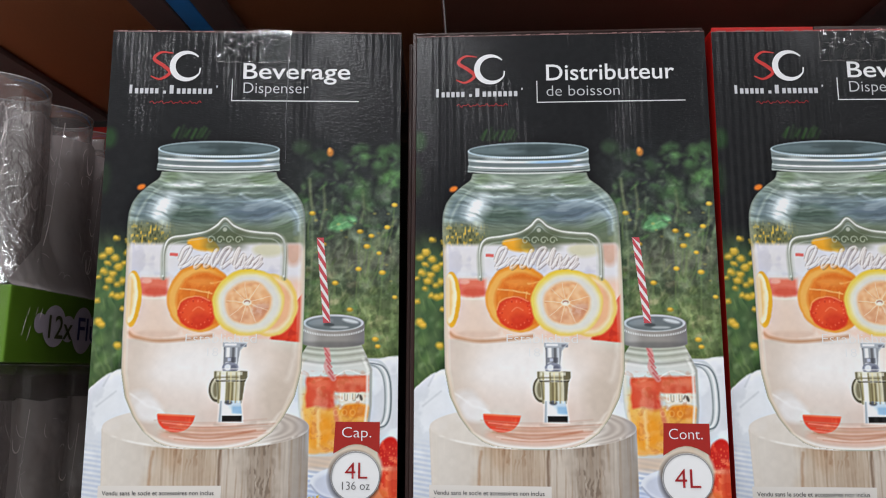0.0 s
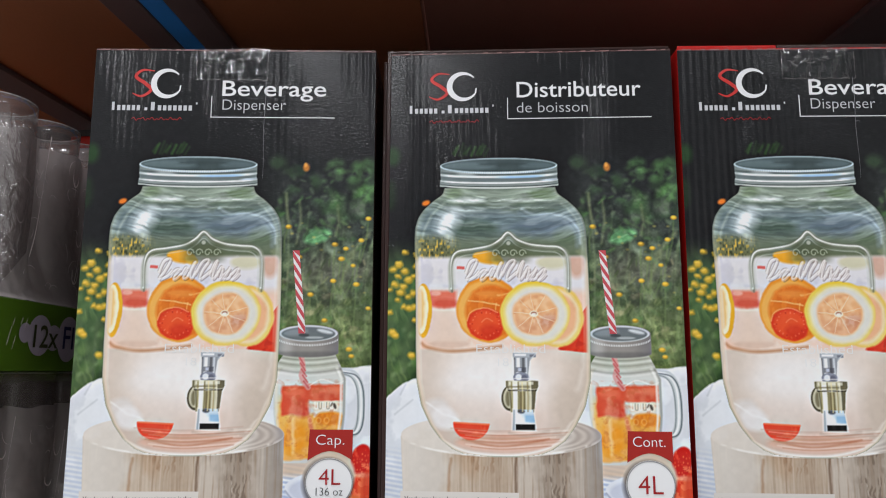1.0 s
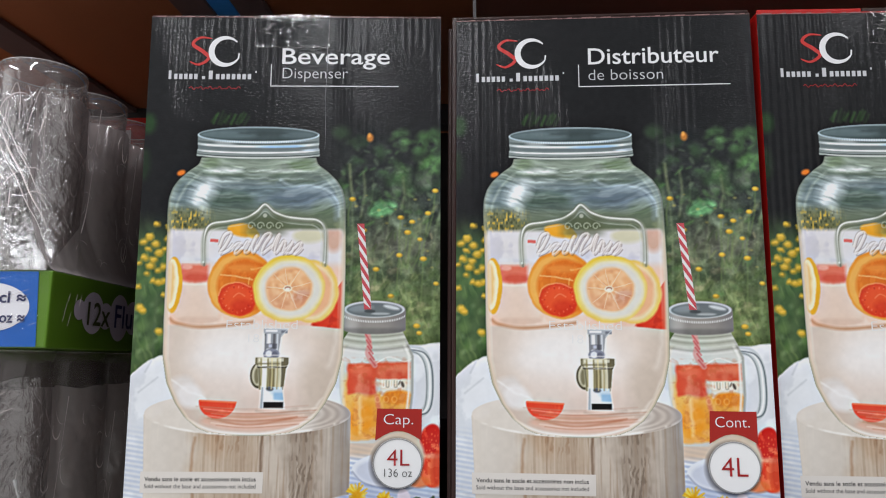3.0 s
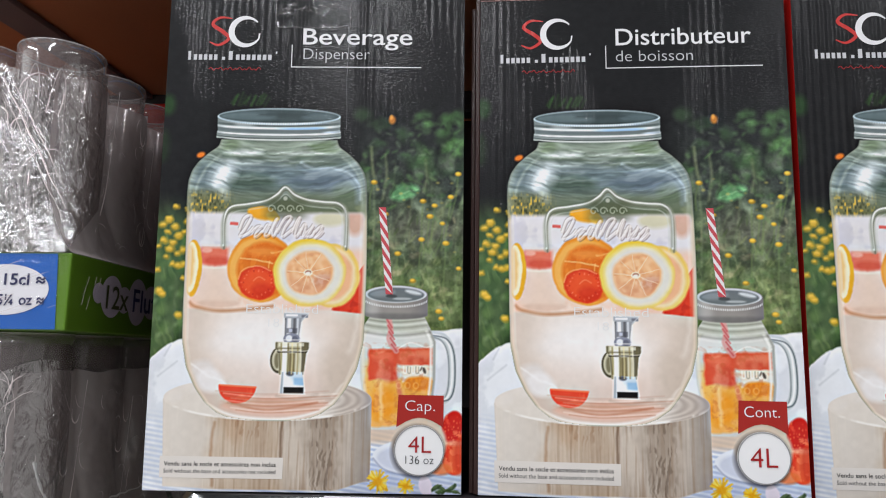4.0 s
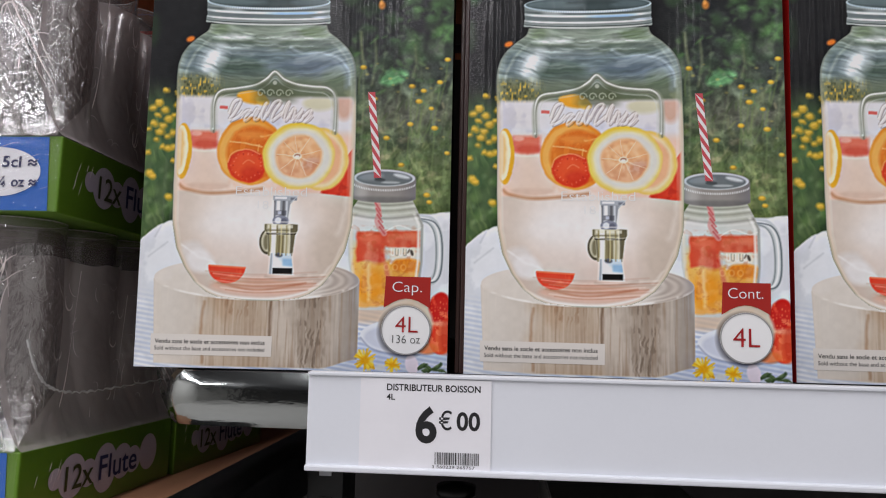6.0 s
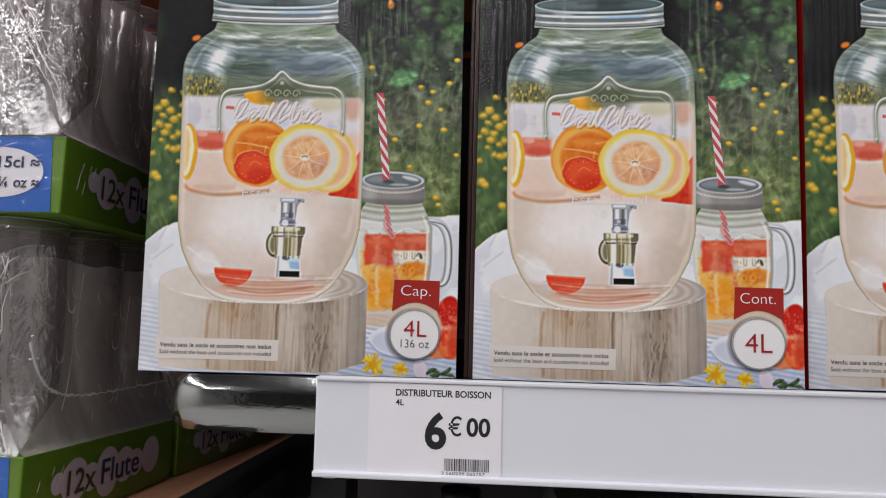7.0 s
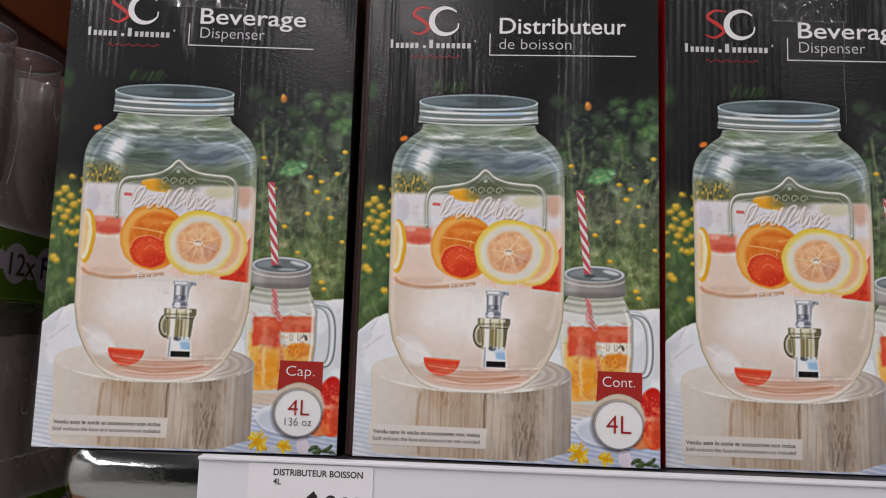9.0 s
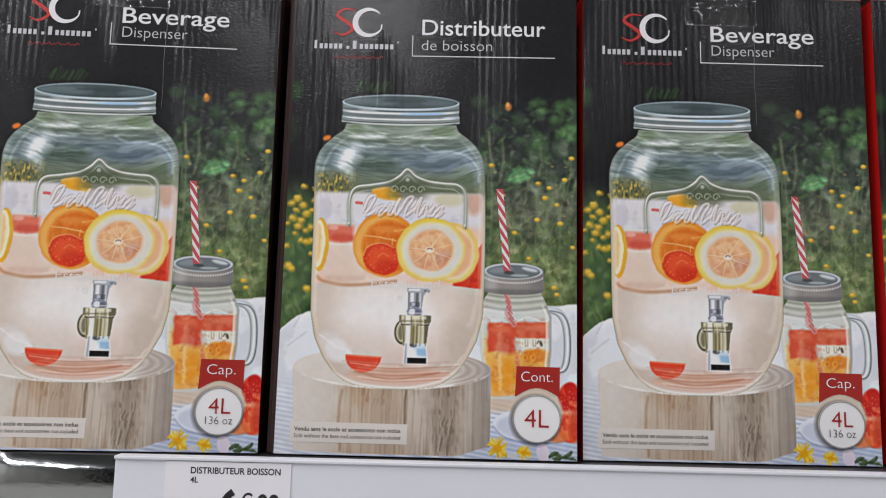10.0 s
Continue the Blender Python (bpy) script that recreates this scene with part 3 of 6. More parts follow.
    rim_lid = np.maximum(s.band(116.2, 150.9, 94.3, 105.5), np.maximum(s.oval(133.5, 105.4, 17.3, 4.9), s.oval(133.6, 94.6, 17.2, 2.6)))
    s.lay(rim_lid, (150, 146, 142))
    s.lay(rim_lid * ramp01(np.abs(u - 121), 7, 0), (186, 184, 180), 0.8)
    s.lay(rim_lid * ramp01(np.abs(u - 133), 9, 2), (160, 156, 150), 0.5)
    s.lay(rim_lid * ramp01(u, 140, 151), (116, 116, 116), 0.6)
    s.lay(rim_lid * ramp01(v, 96.4, 94), (104, 104, 102), 0.5)
    bow = v + 4.4 * np.sqrt(np.clip(1 - ((u - 133.5) / 17.6) ** 2, 0, 1))
    s.lay(s.band(116.4, 150.7, 90, 106) * ramp01(np.abs(bow - 103.2), 0.9, 0.3) * (0.5 + 0.5 * np.sin(u * 2 * math.pi / 0.95)), (232, 234, 234), 0.8)
    s.lay(s.oval(133.5, 105.6, 16.9, 4.7, 0.6), (196, 202, 204))
    s.lay(s.oval(133.5, 105.4, 15.4, 3.9, 0.8), (116, 124, 126))
    s.lay(s.oval(126, 106.2, 7, 2.0, 2.0, 6), (150, 160, 164), 0.7)
    s.lay(s.oval(143, 106.8, 4.5, 1.1, 1.4, -12), (224, 230, 232), 0.8)
    s.lay(s.oval(137, 103.2, 5, 0.7, 1.0), (206, 212, 214), 0.6)
    s.lay(s.oval(131.0, 104.6, 3.0, 0.9, 0.9), (70, 74, 76), 0.6)
    # log
    sidel = np.interp(v, [0, 48], [11, 8.6])
    body = s.band(sidel, 121.3, 0.6, 48) * np.clip(0.5 + (v - (1.2 + 5 * ramp01(u, 100, 121) + 1.2 * ramp01(u, 40, 10))) / 1.0, 0, 1)
    top = s.oval(65, 48.6, 56.2, 11.6, 0.9)
    fibre = smooth_noise(u + 1.5 * (mid - 0.5), v, 1.3, 46, 52) * 0.6 + smooth_noise(u + 0.6 * (small - 0.5), v, 0.7, 20, 53) * 0.4
    s.lay(body, (212, 202, 190))
    s.lay(body * ramp01(u, 44, 12), (224, 217, 208), 0.8)
    s.stir(4.0, 10, 951)
    s.lay(body * s.band(35, 73.5, -5, 60, 9), (202, 182, 160), 0.75)
    s.lay(body * s.oval(62, 20, 12, 26, 12), (178, 156, 134), 0.6)
    s.lay(body * s.oval(48, 34, 7, 9, 6), (186, 154, 124), 0.5)
    s.lay(body * s.band(74.5, 121, -5, 60, 3), (190, 176, 162), 0.75)
    s.lay(body * s.oval(80, 16, 5, 18, 5), (208, 196, 182), 0.7)
    s.lay(body * s.oval(96, 26, 8, 24, 7), (150, 134, 118), 0.7)
    s.lay(body * ramp01(u, 102, 120), (154, 146, 138), 0.75)
    s.stir(0.8, 9, 952)
    s.lay(body * s.stroke([(36.6, 36), (36.0, 22), (37.0, 3)], 1.0, 1.8), (160, 116, 82), 0.6)
    s.lay(body * s.stroke([(73.6, 41), (73.0, 27), (73.8, 14)], 1.1, 1.4), (112, 86, 66), 0.75)
    s.lay(body * s.stroke([(52, 37), (51.4, 30)], 0.8, 1.4), (150, 114, 84), 0.5)
    s.stir()
    s.lay(body * ramp01(fibre, 0.5, 0.95), (232, 224, 212), 0.3)
    s.lay(body * ramp01(u, 30, 50) * ramp01(fibre, 0.5, 0.1), (150, 122, 98), 0.4)
    knot = smooth_noise(u + 3 * (tufts - 0.5), v + 2 * (leafy - 0.5), 1.0, 5.0, 54)
    s.lay(body * ramp01(np.abs(u - 96), 10, 3) * ramp01(knot, 0.5, 0.85), (118, 102, 88), 0.55)
    s.lay(body * ramp01(np.abs(u - 55), 16, 6) * ramp01(knot, 0.6, 0.95) * ramp01(v, 20, 36), (156, 118, 88), 0.4)
    s.lay(top, (226, 218, 208))
    s.lay(top * ramp01(mid, 0.35, 0.7), (234, 228, 222), 0.5)
    ring = 0.5 + 0.5 * np.sin(np.hypot((u - 62) / 56, (v - 49) / 11.6) * 62 + 4 * (mid - 0.5))
    s.lay(top * ramp01(u, 92, 112), (196, 184, 174), 0.7)
    s.lay(top * ring * ramp01(u, 92, 108), (166, 152, 142), 0.45)
    s.lay(top * ramp01(u, 112, 120), (170, 158, 150), 0.5)
    rim_edge = np.clip(s.oval(65, 48.6, 56.2, 11.6, 0.8) - s.oval(65, 49.5 + 0.5 * (specks - 0.5), 55.8, 11.4, 0.8), 0, 1)
    s.lay(rim_edge * ramp01(v, 48, 42) * ramp01(tufts, 0.3, 0.55), (244, 240, 234), 0.8)
    # jar: the glass, what shows through it, and the drink
    kl = [37, 38.6, 41, 46, 54, 65, 79, 100, 125, 150, 160, 168, 174, 179, 184, 188, 192]
    left_edge = np.interp(v, kl, [60, 44, 38, 31.5, 25.5, 20.2, 17.4, 16.8, 16.6, 16.0, 15.6, 15.9, 17.6, 20.8, 26.2, 32.0, 33.2])
    right_edge = np.interp(v, kl, [76, 88, 94, 101, 107, 112.8, 116, 116.6, 116.7, 116.4, 116.2, 115.8, 114.0, 110.8, 105.6, 99.8, 98.6])
    left_edge, right_edge = rounded(left_edge, v), rounded(right_edge, v)
    jar = s.band(left_edge, right_edge, 37.2, 192)
    inside = s.band(left_edge + 1.6, right_edge - 1.6, 38.5, 192, 2)
    near_edge = np.minimum(u - left_edge, right_edge - u)
    bent = v + 4 * (big - 0.5) + 4 * (mid - 0.5) - 0.0035 * (u - 66) ** 2
    streak = smooth_noise(u + 10 * (mid - 0.5), bent, 17, 2.6, 411) * 0.6 + smooth_noise(u + 4 * (small - 0.5), bent, 7, 1.3, 412) * 0.4
    s.lay(jar, (104, 116, 108))
    s.lay(jar * ramp01(v, 184, 174), (106, 122, 130), 0.75)
    s.lay(jar * ramp01(v, 168, 158), (96, 106, 84), 0.8)
    s.stir(1.4, 9, 961)
    s.lay(jar * s.oval(50, 168, 15, 5, 6), (60, 76, 62), 0.7)
    s.lay(jar * s.oval(64, 172, 10, 2.4, 4), (84, 100, 104), 0.6)
    s.lay(jar * s.oval(90, 168, 17, 4.5, 6), (84, 98, 112), 0.65)
    s.lay(jar * s.oval(104, 162, 6, 5, 5), (82, 98, 76), 0.6)
    s.lay(jar * s.oval(84, 178.5, 16, 1.8, 3), (92, 106, 92), 0.6)
    s.lay(jar * ramp01(v, 181, 187), (140, 152, 138), 0.75)
    s.lay(jar * s.oval(91, 187.5, 8, 3.6, 4), (86, 106, 74), 0.6)
    s.lay(jar * s.oval(39, 188, 5, 5, 4), (96, 114, 84), 0.5)
    s.lay(jar * s.oval(62, 182, 26, 1.4, 2.4), (96, 110, 92), 0.5)
    s.stir(0.7, 5, 962)
    s.lay(jar * s.oval(46, 184.8, 11, 1.5, 2.4), (212, 220, 218), 0.85)
    s.lay(jar * s.oval(82, 184.2, 17, 0.8, 1.8), (196, 206, 200), 0.75)
    s.lay(jar * s.oval(62, 179.8, 34, 0.6, 1.6), (168, 180, 176), 0.5)
    s.lay(jar * s.oval(47, 178.6, 9, 1.6, 3), (178, 190, 190), 0.6)
    s.lay(jar * s.oval(35.5, 172, 5.2, 8.5, 8, -34), (206, 216, 220), 0.9)
    s.lay(jar * s.oval(34, 171, 2.6, 6, 4, -34), (240, 246, 248), 0.75)
    s.lay(jar * s.oval(36, 161, 2.6, 4, 4, 16), (190, 200, 196), 0.5)
    arc_r = wavy([(79, 179), (86, 175.4), (98, 175.6), (106.5, 173), (111.6, 166.5), (112.8, 158)], 40)
    s.lay(jar * s.stroke(arc_r, 1.0, 2.2), (188, 204, 214), 0.7)
    s.lay(jar * s.stroke([(a - 1.6, b - 1.8) for a, b in arc_r], 1.6, 3.0), (140, 158, 176), 0.4)
    s.lay(jar * s.stroke(wavy([(20, 158), (21.6, 168), (27, 177), (33, 183)], 16), 0.9, 2.0), (176, 188, 178), 0.55)
    s.lay(jar * s.stroke(wavy([(113.8, 150), (113.4, 164), (110, 174), (102, 182)], 16), 0.9, 1.8), (168, 180, 168), 0.5)
    s.stir()
    shoulder = jar * ramp01(v, 154, 164)
    s.lay(shoulder * ramp01(streak, 0.5, 0.2), (62, 78, 70), 0.26)
    s.lay(shoulder * ramp01(streak, 0.5, 0.85), (190, 202, 204), 0.26)
    s.lay(jar * ramp01(v, 158, 150), (106, 114, 84), 0.5)
    seen = smooth_noise(u, v, 0.9, 1.8, 441)
    through_left = jar * ramp01(u, 44, 30) * ramp01(v, 165, 157) * ramp01(v, 146, 150)
    s.lay(through_left, (112, 108, 66), 0.6)
    s.lay(through_left * ramp01(seen, 0.55, 0.85), (196, 166, 70), 0.75)
    s.lay(through_left * ramp01(seen, 0.4, 0.1), (56, 62, 44), 0.6)
    s.lay(jar * ramp01(u, 92, 98) * ramp01(v, 160, 150) * ramp01(tufts, 0.4, 0.65), (146, 152, 120), 0.5)
    s.lay(jar * ramp01(near_edge, 5, 1) * ramp01(v, 186, 172), (150, 162, 148), 0.35)
    crisp = smooth_noise(u + 5 * (mid - 0.5), bent, 9, 1.0, 431)
    s.lay(shoulder * ramp01(crisp, 0.5, 0.95), np.clip(s.c * 1.5, 0, 1), 0.25)
    s.lay(shoulder * ramp01(crisp, 0.45, 0.05), s.c * 0.6, 0.25)
    s.lay(jar * ramp01(v, 146, 156), np.clip(s.c * 1.15, 0, 1), 1.0)
    s.lay(jar * ramp01(v, 152, 146), (212, 202, 180))
    # band of ice and cloth behind the shield
    icey = ramp01(v, 152, 148.5) * ramp01(v, 124, 133)
    s.lay(inside * icey, (232, 230, 234), 0.93)
    s.lay(inside * icey * ramp01(mid, 0.52, 0.62), (206, 204, 214), 0.6)
    s.lay(inside * icey * s.oval(110, 146, 5, 8, 4), (214, 170, 146), 0.8)
    s.lay(inside * icey * s.oval(96, 147, 9, 4, 3), (214, 210, 176), 0.8)
    drink = ramp01(v, 134, 126)
    s.lay(inside * drink, (242, 208, 186))
    s.lay(inside * drink * ramp01(mid, 0.5, 0.64), (246, 228, 216), 0.8)
    s.lay(inside * s.oval(34, 108, 10, 11, 3), (238, 214, 200), 0.9)
    s.lay(inside * s.oval(36, 100, 12, 3, 2.5), (226, 196, 176), 0.8)
    low = ramp01(v, 97.8, 95.6)
    s.lay(inside * low, (236, 221, 209))
    s.lay(inside * s.oval(62, 84, 22, 11, 14), (250, 247, 244), 0.85)
    s.lay(inside * ramp01(v, 76, 54) * (1 - ramp01(np.abs(u - 60), 20, 60)), (226, 208, 198), 0.6)
    s.lay(inside * ramp01(v, 62, 44), (216, 196, 186), 0.6)
    s.lay(inside * s.oval(60, 78, 34, 13, 18), (250, 247, 246), 0.6)
    s.lay(inside * ramp01(u, 96, 116) * ramp01(v, 98, 92), (216, 202, 188), 0.6)
    s.lay(inside * s.stroke(wavy([(20, 100), (24, 97.5), (36, 95.6), (52, 96.6), (66, 98.5)], 24), 1.6, 1.8), (196, 140, 100), 0.8)
    s.lay(inside * ramp01(near_edge, 22, 3) * low, (206, 190, 174), 0.5)
    s.lay(inside * low * s.oval(104, 62, 9, 16, 8, 18), (204, 188, 172), 0.5)
    s.stir(1.6, 8, 981)
    s.lay(inside * low * s.oval(30, 60, 9, 8, 4, -34), (232, 228, 226), 0.7)
    s.lay(inside * low * s.stroke([(23, 66), (30, 61.5), (40, 58), (46, 52)], 0.8, 1.6), (252, 250, 248), 0.7)
    s.lay(inside * low * s.stroke([(100, 50), (107, 58), (112, 70)], 0.9, 2.0), (246, 240, 232), 0.6)
    s.lay(inside * low * s.stroke([(108, 74), (112, 84), (113, 94)], 1.6, 3.0), (240, 232, 222), 0.5)
    s.stir()
    s.lay(inside * s.oval(34, 58, 8, 6, 3, -30), (246, 244, 244), 0.6)
    s.lay(inside * s.oval(70, 44.5, 30, 5.5, 4), (232, 190, 170), 0.8)
    s.lay(inside * s.oval(66, 46, 24, 2.4, 3), (202, 146, 118), 0.5)
    s.lay(inside * s.stroke(wavy([(46, 46), (66, 42.5), (92, 47)], 20), 1.0, 1.2), (196, 130, 100), 0.6)
    s.lay(inside * s.stroke(wavy([(70, 50), (80, 48.6), (92, 51)], 20), 1.3, 1.6), (190, 166, 150), 0.6)
    s.lay(jar * s.stroke(wavy([(31, 46), (44, 40.2), (60, 38), (74, 38), (92, 42), (104, 50)], 30), 1.5, 1.4), (246, 240, 234), 0.85)
    # fruit
    s.stir(0.7, 6, 971)
    s.lay(inside * s.band(24, 40, 121, 130.5, 2.4), (230, 112, 88), 0.85)
    s.lay(inside * s.oval(34, 123, 7, 2.6, 2.5), (214, 84, 62), 0.6)
    s.lay(inside * s.oval(28, 129, 3, 1.6, 1.6), (246, 196, 180), 0.7)
    s.lay(inside * s.band(22, 47, 101, 120, 2.0), (238, 214, 196), 0.8)
    s.lay(inside * s.stroke([(22.5, 119.6), (40, 119.2), (46, 108)], 0.8, 1.6), (248, 234, 222), 0.7)
    s.lay(inside * s.band(40, 45, 143.5, 145.2, 0.8), (222, 80, 70), 0.7)
    s.lay(inside * s.oval(20.6, 119, 5.2, 15.6, 0.9), (236, 182, 60))
    s.lay(inside * s.oval(19.6, 119.5, 4.0, 14.0, 0.9), (250, 236, 196))
    s.lay(inside * s.oval(18.8, 120, 2.6, 11.5, 1.4), (240, 200, 130), 0.8)
    s.lay(inside * s.oval(58, 150, 8.2, 3.8, 1.4, -8), (240, 176, 60))
    s.lay(inside * s.oval(64, 148, 4, 2.6, 1.4, -20), (248, 202, 90))
    tri = np.clip(0.5 + ((v - 96.5) + (u - 99) * 0.1) / 1.0, 0, 1) * np.clip(0.5 - ((v - 98.5) - (u - 99) * 1.42) / 1.2, 0, 1) * ramp01(u, 97, 100)
    s.lay(inside * tri * (v < 124), (224, 76, 50))
    s.lay(inside * tri * (v < 124) * ramp01(small, 0.5, 0.7), (190, 50, 36), 0.5)
    s.lay(s.oval(98.5, 115.6, 15.0, 17.5, 1.4) * inside, (240, 206, 116))
    s.lay(s.oval(97.8, 115.6, 13.4, 15.8, 2.0) * inside, (244, 220, 176))
    s.lay(s.oval(98, 115.6, 11.4, 13.2, 2.0) * inside, (242, 190, 146))
    s.lay(s.oval(58.6, 119.6, 18.4, 19.0, 1.2), (236, 152, 54))
    s.lay(s.oval(58.2, 119.0, 17.2, 17.6, 1.8), (244, 180, 92))
    s.lay(s.oval(61.0, 118.6, 15.6, 15.6, 2.4), (232, 128, 44))
    s.lay(s.oval(62, 124, 12, 8, 5), (222, 108, 34), 0.6)
    s.lay(s.oval(60, 128.5, 9, 2.2, 2.4), (244, 160, 74), 0.6)
    s.lay(s.stroke([(47, 124.6), (56, 123.6), (65, 122)], 0.7, 0.9), (250, 204, 134), 0.8)
    s.lay(s.stroke([(63, 123), (62.6, 116)], 0.6, 0.9), (250, 196, 120), 0.7)
    s.lay(s.stroke([(64, 128), (75, 129.6)], 0.6, 1.0), (252, 206, 130), 0.6)
    s.lay(s.oval(60, 119, 15, 15, 1.0) * ramp01(specks, 0.45, 0.7), (246, 150, 62), 0.4)
    s.lay(s.oval(57.2, 111.2, 10.8, 9.4, 1.2), (226, 74, 40))
    s.lay(s.oval(57, 111.6, 8.6, 7.2, 2.6), (240, 92, 48), 0.8)
    s.lay(s.oval(60, 107, 6, 3.6, 3.0), (212, 52, 30), 0.6)
    for k in range(30):
        a = k * 2 * math.pi / 30 + 0.1 * (k % 3)
        r = 0.86 - 0.12 * (k % 2)
        s.lay(s.oval(57.2 + 10.4 * r * math.cos(a), 111.2 + 9.0 * r * math.sin(a), 0.3 + 0.3 * ((k * 7) % 5) / 4, 0.3, 0.8, math.degrees(a)), (250, 150, 118) if k % 3 else (190, 40, 28), (0.2, 0.55, 0.35, 0.5)[k % 4])
    s.lay(s.stroke(wavy([(55, 112), (58, 114), (61, 112.5)], 8), 0.5, 0.8), (250, 150, 110), 0.6)
    s.lay(s.stroke(wavy([(46.6, 113), (48, 117), (52, 119.8), (58, 120.4), (64, 118)], 16), 0.6, 0.8), (252, 176, 120), 0.7)
    s.lay(s.oval(85.4, 117.2, 20.0, 18.8, 1.3), (240, 208, 100))
    s.lay(s.oval(83, 128, 12, 7, 5, 24) * s.oval(85.4, 117.2, 20.0, 18.8, 0.9), (240, 212, 62), 0.8)
    s.lay(s.oval(86.2, 116.8, 18.0, 17.0, 3.0), (240, 230, 190))
    s.lay(s.oval(86.4, 116.6, 16.4, 15.6, 2.6), (232, 226, 212))
    s.lay(s.oval(85.4, 117.0, 13.2, 12.6, 1.8), (240, 206, 166))
    s.lay(s.oval(85.4, 117.0, 12.2, 11.6, 1.8), (242, 188, 138))
    ang = np.arctan2(s.v - 117.0, s.u - 84.8)
    spokes = np.abs(((ang / (2 * math.pi) * 9 + 0.1 + 0.06 * np.sin(3 * ang)) % 1) - 0.5)
    far = np.hypot(s.u - 84.8, s.v - 117.0)
    pulp = s.oval(85.4, 117.0, 12.2, 11.6, 1.2)
    s.lay(pulp * ramp01(v, 120, 108), (226, 168, 134), 0.6)
    juicy = smooth_noise(ang * 20 + 80, far * 6, 6, 12, 92)
    s.lay(pulp * ramp01(juicy, 0.45, 0.9), (248, 214, 172), 0.5)
    s.lay(pulp * ramp01(juicy, 0.5, 0.1), (222, 156, 112), 0.4)
    s.lay(pulp * s.oval(92, 112, 6, 5, 4) * ramp01(specks, 0.45, 0.7), (250, 226, 206), 0.6)
    s.lay(pulp * s.oval(93, 113, 5, 4, 4), (196, 128, 104), 0.4)
    s.lay(pulp * ramp01(spokes * far, 0.55, 0.1), (246, 226, 196), 0.55)
    s.lay(s.oval(84.8, 117, 2.5, 1.9, 0.8), (246, 232, 208))
    s.lay(s.oval(84.9, 117.3, 1.7, 1.1, 0.7), (176, 112, 80), 0.8)
    s.lay(s.oval(84.8, 116.7, 1.3, 0.8, 0.6), (250, 240, 226), 0.9)
    s.stir()
    # slice of berry at the bottom
    half = s.oval(48.5, 55, 10.2, 9.0, 0.8) * np.clip(0.5 - (v - (55.4 - (u - 48) * 0.05)) / 0.8, 0, 1)
    s.lay(half, (232, 84, 58))
    s.lay(half * ramp01(small, 0.5, 0.68), (250, 120, 84), 0.7)
    s.lay(s.stroke([(39, 55.6), (58.6, 54.6)], 0.8, 0.8), (250, 150, 110), 0.8)
    # raised shield, script and year on the glass
    shield = wavy([(37.3, 131), (37.0, 146), (40.5, 152.6), (50, 154.4), (60, 156.4), (66, 160), (70.7, 164.2), (76, 160), (83, 157.2), (92, 156), (101, 155), (105, 149), (105.2, 131)], 90)
    s.lay(s.stroke(shield, 3.2, 1.4), (168, 174, 156), 0.55)
    s.lay(s.stroke([(p[0] + 0.3, p[1] - 1.1) for p in shield], 0.8, 0.9), (96, 100, 84), 0.55)
    s.lay(s.stroke([(p[0] - 0.2, p[1] + 0.7) for p in shield], 0.9, 0.8), (240, 242, 236), 0.9)
    s.lay(s.stroke([(p[0] - 0.5, p[1] + 1.7) for p in shield], 0.5, 0.8), (92, 98, 84), 0.45)
    s.lay(s.stroke([(71 + (p[0] - 71) * 0.93, 131 + (p[1] - 131) * 0.9) for p in shield], 0.6, 0.8), (210, 214, 208), 0.55)
    s.lay(s.band(56, 88, 147, 158, 3) * ramp01(np.abs(u - 71), 16, 6), (84, 92, 66), 0.6)
    for k in range(4):
        cx = 63 + k * 5.2
        loop = [(cx + 2.3 * math.cos(a * 0.7) * (1 - a / 14), 152.5 + 2.4 * math.sin(a * 0.7) * (1 - a / 14)) for a in range(10)]
        s.lay(s.stroke(loop, 0.6, 0.7), (190, 198, 176), 0.7)
    s.lay(s.oval(70.7, 158.5, 1.2, 1.2, 0.8), (200, 204, 190), 0.7)
    def script(du, dv, colour, width, alpha):
        x, r2 = 45.0, np.random.default_rng(66)
        for k, (w, h) in enumerate(((8, 11), (5, 5.5), (4, 6), (4, 9.5), (8, 10.5), (4, 9.5), (3, 5.5), (4, 5.5), (5, 5.5))):
            j = r2.uniform(-0.8, 0.8, 12)
            loop = wavy([(x + j[0], 137.2 + h * 0.3 + j[1]), (x + w * 0.5 + j[2], 137.8 + h * 0.85 + j[3]), (x + w * 0.9, 137.5 + h + j[4]), (x + w * 0.45 + j[5], 137.4 + h * 0.4), (x + w * 0.2 + j[6], 136.8 + j[7] * 0.5),
                         (x + w * 0.7 + j[8], 136.9 + h * 0.15), (x + w + j[9] * 0.5, 138.4 + h * 0.3)], 22)
            s.lay(s.stroke([(a + du, b + dv) for a, b in loop], width, 0.7), colour, alpha)
            x += w * 1.06
    script(0.7, -1.0, (132, 112, 104), 0.6, 0.5)
    script(-0.6, 0.9, (150, 132, 124), 0.4, 0.5)
    script(0, 0, (232, 222, 216), 1.5, 0.55)
    script(-0.2, 0.3, (254, 252, 250), 0.5, 0.55)
    # tap: lever, body with round knob, spout
    s.lay(s.oval(70.5, 69.2, 4.8, 7.0, 0.7), (96, 90, 70))
    s.lay(s.oval(70.3, 69.4, 3.6, 5.8, 0.9), (206, 202, 178))
    s.lay(s.oval(69.6, 69.0, 1.6, 4.2, 1.2), (124, 118, 92), 0.8)
    lever = s.band(72.8 + 0.4 * ramp01(v, 94, 90), np.interp(v, [79, 90, 94], [80.6, 82, 85.2]), 79, 94.4, 0.6)
